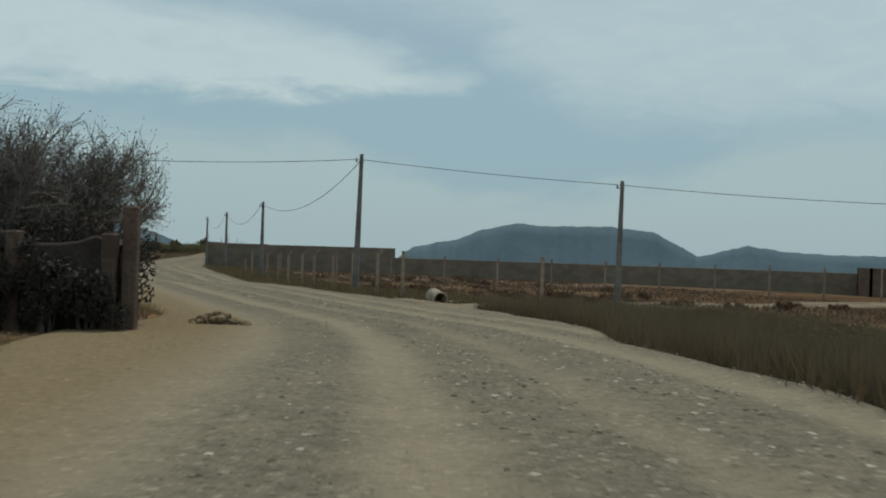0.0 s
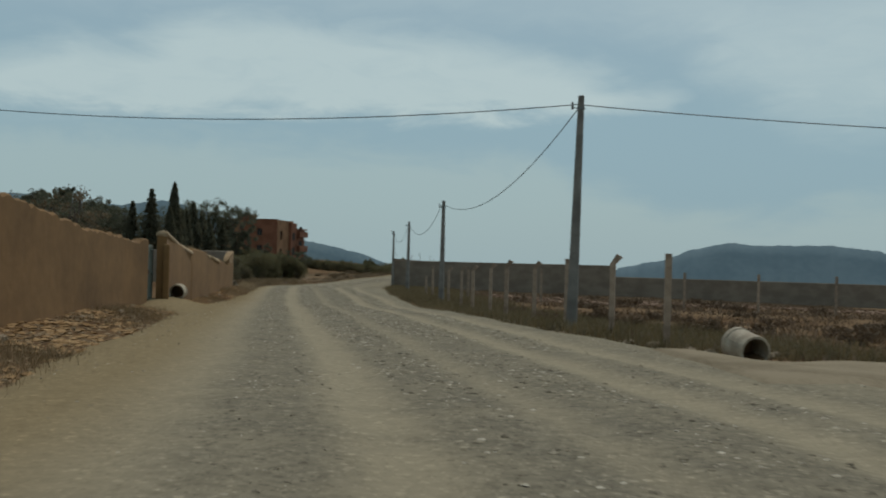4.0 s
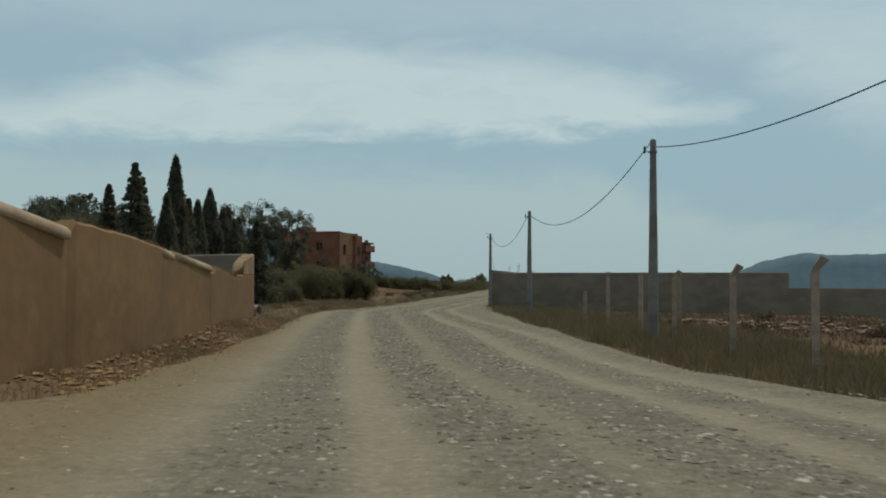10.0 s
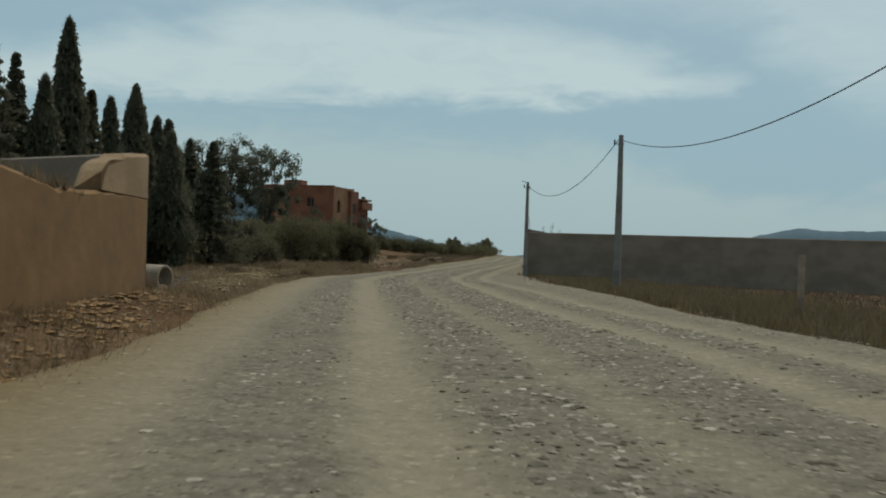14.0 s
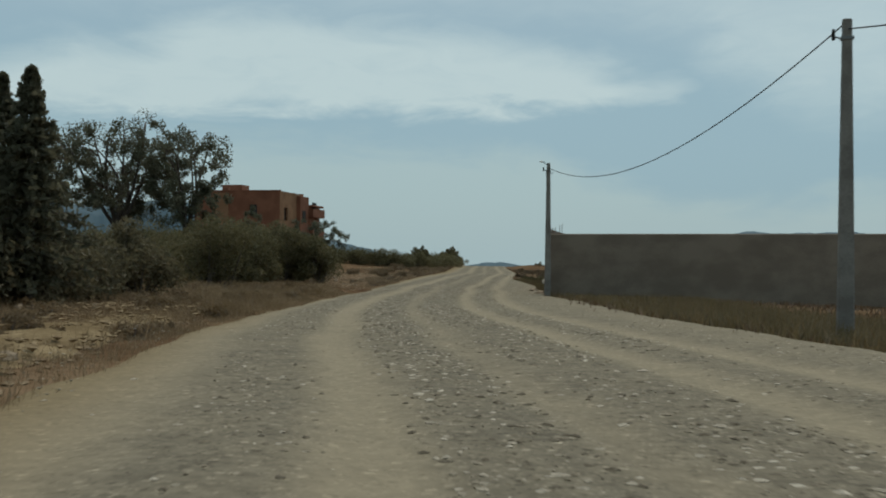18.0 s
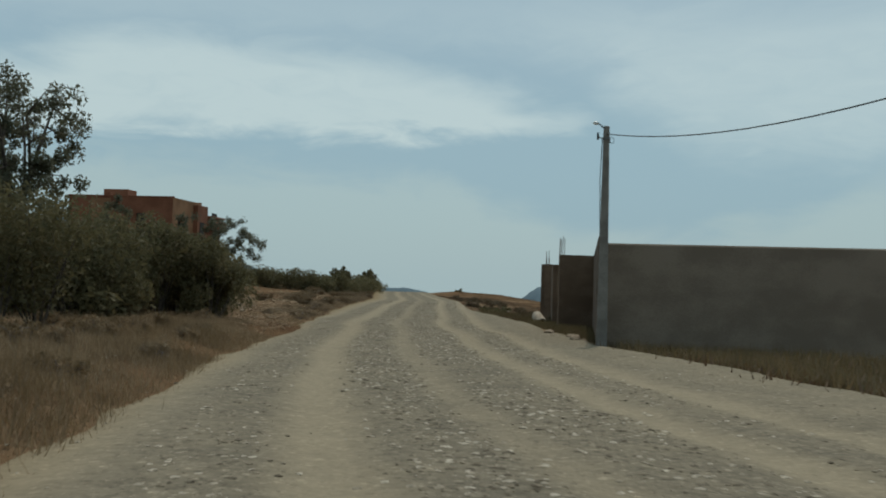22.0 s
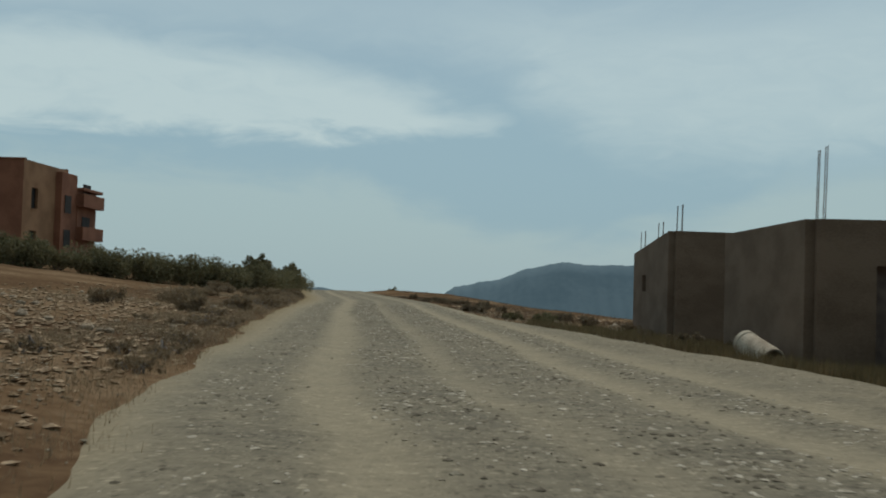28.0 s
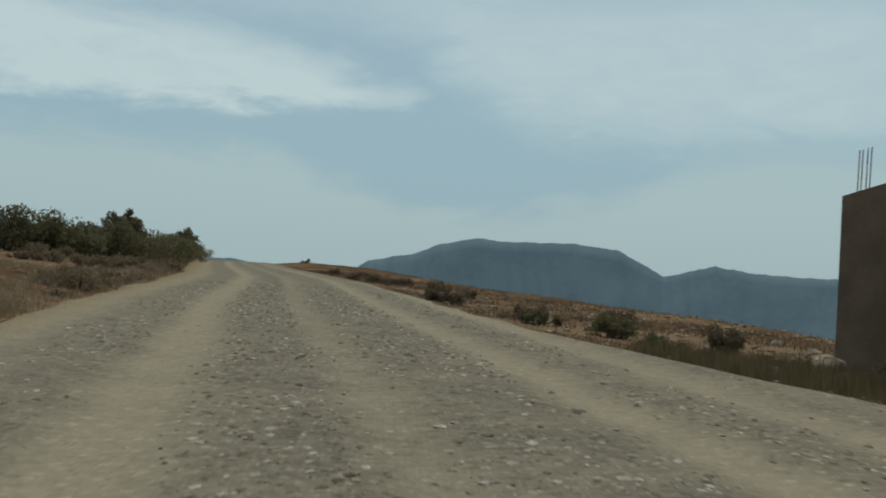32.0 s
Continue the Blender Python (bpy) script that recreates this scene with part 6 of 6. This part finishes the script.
grass("straw_grass", 6500, 86, 128, -9.0, -0.4, 0.1, 0.42, L_STRAW, "pale straw grass between the road and the cypresses", 45, blades=9, lean=1.0, width=0.006, edge=edge_left, clump=2.2, spread=0.2)
grass("straw_grass", 2600, 116, 141, -3.0, -0.2, 0.1, 0.42, L_GRASS, "brown weeds along the road edge", 46, blades=14, lean=1.4, width=0.005, edge=edge_left, clump=1.8, spread=0.2)
grass("straw_grass", 6500, 156, 262, -2.6, -0.3, 0.06, 0.3, L_WEED, "dry brown weeds crowding the road edge", 48, blades=18, lean=1.6, width=0.0035, edge=edge_left, clump=1.6, spread=0.12)
grass("bank_grass", 1500, 6, 30, -4.0, -0.2, 0.06, 0.3, L_GRASS, "thin dry grass on the reddish bank before the ruin", 47, blades=9, width=0.005, edge=edge_left, clump=1.8)
grass("straw_grass", 9000, 93, 147, -1.6, -0.1, 0.05, 0.18, L_STRAW, "short straw-coloured grass along the road edge", 44, blades=12, lean=1.0, width=0.0035, edge=edge_left, clump=1.6, spread=0.14)
grass("straw_grass", 11000, 93, 147, -5.8, -1.3, 0.1, 0.36, L_STRAW, "straw-coloured grass behind the road edge", 36, blades=11, lean=1.0, width=0.0045, edge=edge_left, clump=3.0, spread=0.12)
grass("straw_grass", 5200, 93, 150, -14, -5, 0.12, 0.4, L_GRASS, "dry brown grass before the hedge", 37, blades=11, lean=0.9, width=0.007, edge=edge_left, clump=4, spread=0.14)
grass("straw_grass", 1500, 147, 185, -9, -0.6, 0.05, 0.18, L_STRAW, "thin straw grass on the stony slope", 38, blades=9, width=0.006, edge=edge_left, clump=2.2, spread=0.1)
grass("straw_grass", 1400, 150, 200, -1.0, -0.1, 0.05, 0.2, L_STRAW, "brown tufted grass along the road edge", 43, blades=12, lean=1.0, width=0.004, edge=edge_left, clump=1.4, spread=0.16)
grass("straw_grass", 9000, 176, 300, -7, -0.3, 0.05, 0.24, L_WEED, "brown grass along the far road edge", 42, blades=14, width=0.006, edge=edge_left, clump=3.0, spread=0.16, lean=2.0)
grass("verge_grass", 7500, 146, 182, 0.2, 3.2, 0.1, 0.42, L_OLIVE, "brown-green weeds before the block houses", 39, blades=10, width=0.008, edge=edge_right)
grass("verge_grass", 9000, 165, 270, 0.2, 9.0, 0.05, 0.26, L_FIELD, "dry brown grass along the far verge", 40, blades=10, lean=1.3, width=0.008, edge=edge_right, clump=3, spread=0.13)
grass("field_grass", 8500, 165, 370, 6, 60, 0.05, 0.18, L_FIELD, "dry grass over the falling field", 41, blades=9, width=0.016, edge=edge_right, spread=0.35)
for i in range(26):
    y = rs.uniform(166, 250)
    bush(float(ref_x(y)) + float(edge_right(y)) + rs.uniform(0.6, 5.0), y, rs.uniform(0.25, 0.5), rs.uniform(0.35, 0.65), "low dry brown shrub on the far verge", 600 + i, leaf=L_SCRUB, n=900, size=0.05, group="verge shrubs")
for i in range(34):
    y = rs.uniform(174, 262)
    bush(float(ref_x(y)) + float(edge_left(y)) - rs.uniform(0.6, 6.0), y, rs.uniform(0.3, 0.62), rs.uniform(0.45, 0.85), "low dry brown shrub beside the road", 680 + i, leaf=L_WEED, n=1100, size=0.05, group="roadside shrubs")
for i in range(60):
    y = rs.uniform(158, 205) if i < 36 else rs.uniform(205, 260)
    bush(float(ref_x(y)) + float(edge_left(y)) - 0.55 - 2.2 * rs.random() ** 1.6, y, rs.uniform(0.1, 0.22), rs.uniform(0.3, 0.6), "soft tuft of dry brown weeds at the road edge", 820 + i, leaf=L_WEED, n=420, size=0.03, name="weed_tuft", group="roadside weed tufts", stems=M_TWIG)
for i in range(60):
    y = rs.uniform(103, 147)
    bush(float(ref_x(y)) + float(edge_left(y)) - rs.uniform(0.7, 6.5), y, rs.uniform(0.18, 0.42), rs.uniform(0.25, 0.5), "dry straw-brown weed tuft in the roadside grass", 900 + i, leaf=(L_STRAW, L_GRASS, L_WEED)[i % 3], n=600, size=0.035, name="weed_tuft", group="grass tufts", stems=M_TWIG)
for x, y, h, r in ((-38.5, 187.3, 0.42, 0.5), (-38.6, 183.4, 0.34, 0.55), (-39.8, 189.8, 0.3, 0.45), (-38.2, 189.2, 0.4, 0.4)):
    bush(x, y, h, r, "dark green weed clump at the road edge", int(y * 10), leaf=L_HEDGE, n=1300, size=0.045, group="verge shrubs")
for i in range(44):
    y = rs.uniform(50, 120)
    bush(float(ref_x(y)) + rs.uniform(10, 42), y, rs.uniform(0.3, 0.6), rs.uniform(0.6, 1.2), "low brown scrub in the dry field", 740 + i, leaf=L_FIELD, n=750, size=0.06, group="field scrub")
for i in range(12):
    y = rs.uniform(9, 36)
    bush(float(ref_x(y)) + float(edge_right(y)) + rs.uniform(0.6, 5.0), y, rs.uniform(0.5, 0.95), rs.uniform(0.6, 1.0), "low brownish scrub bush in the verge", 640 + i, leaf=L_SCRUB, n=1500, size=0.03, group="verge scrub")


def wall_weeds():
    """Dry weeds rooted in the crumbled tops of the earth walls."""
    rng = np.random.default_rng(90)
    tris = []
    for (ax, ay, az), (bx, by, bz), n in (((-22.8, 65.9, 0.98), (-24.9, 72.6, 0.7), 300), ((-16.9, 46.5, 1.3), (-18.3, 51.0, 1.2), 120), ((-27.2, 79.5, 0.4), (-28.6, 84.2, 0.12), 120)):
        u = rng.random((n, 1))
        root = np.array([ax, ay, az]) * (1 - u) + np.array([bx, by, bz]) * u + np.stack([-0.3 * rng.random(n), 0.06 * rng.normal(size=n), -0.05 + 0 * u[:, 0]], -1)
        for _ in range(5):
            a = rng.random(n) * 6.283
            h = rng.uniform(0.06, 0.24, n)
            w = np.stack([np.sin(a), -np.cos(a), 0 * a], -1) * 0.008
            top = root + np.stack([np.cos(a) * h * 0.7 * rng.random(n), np.sin(a) * h * 0.7, h], -1)
            tris.append(np.stack([root - w, root + w, top], 1))
    tagged(quads_ob("wall_weeds", np.concatenate(tris), L_GRASS, sides=3), "dry brown weeds growing on the crumbled wall tops", "weeds", kind="stuff")


wall_weeds()
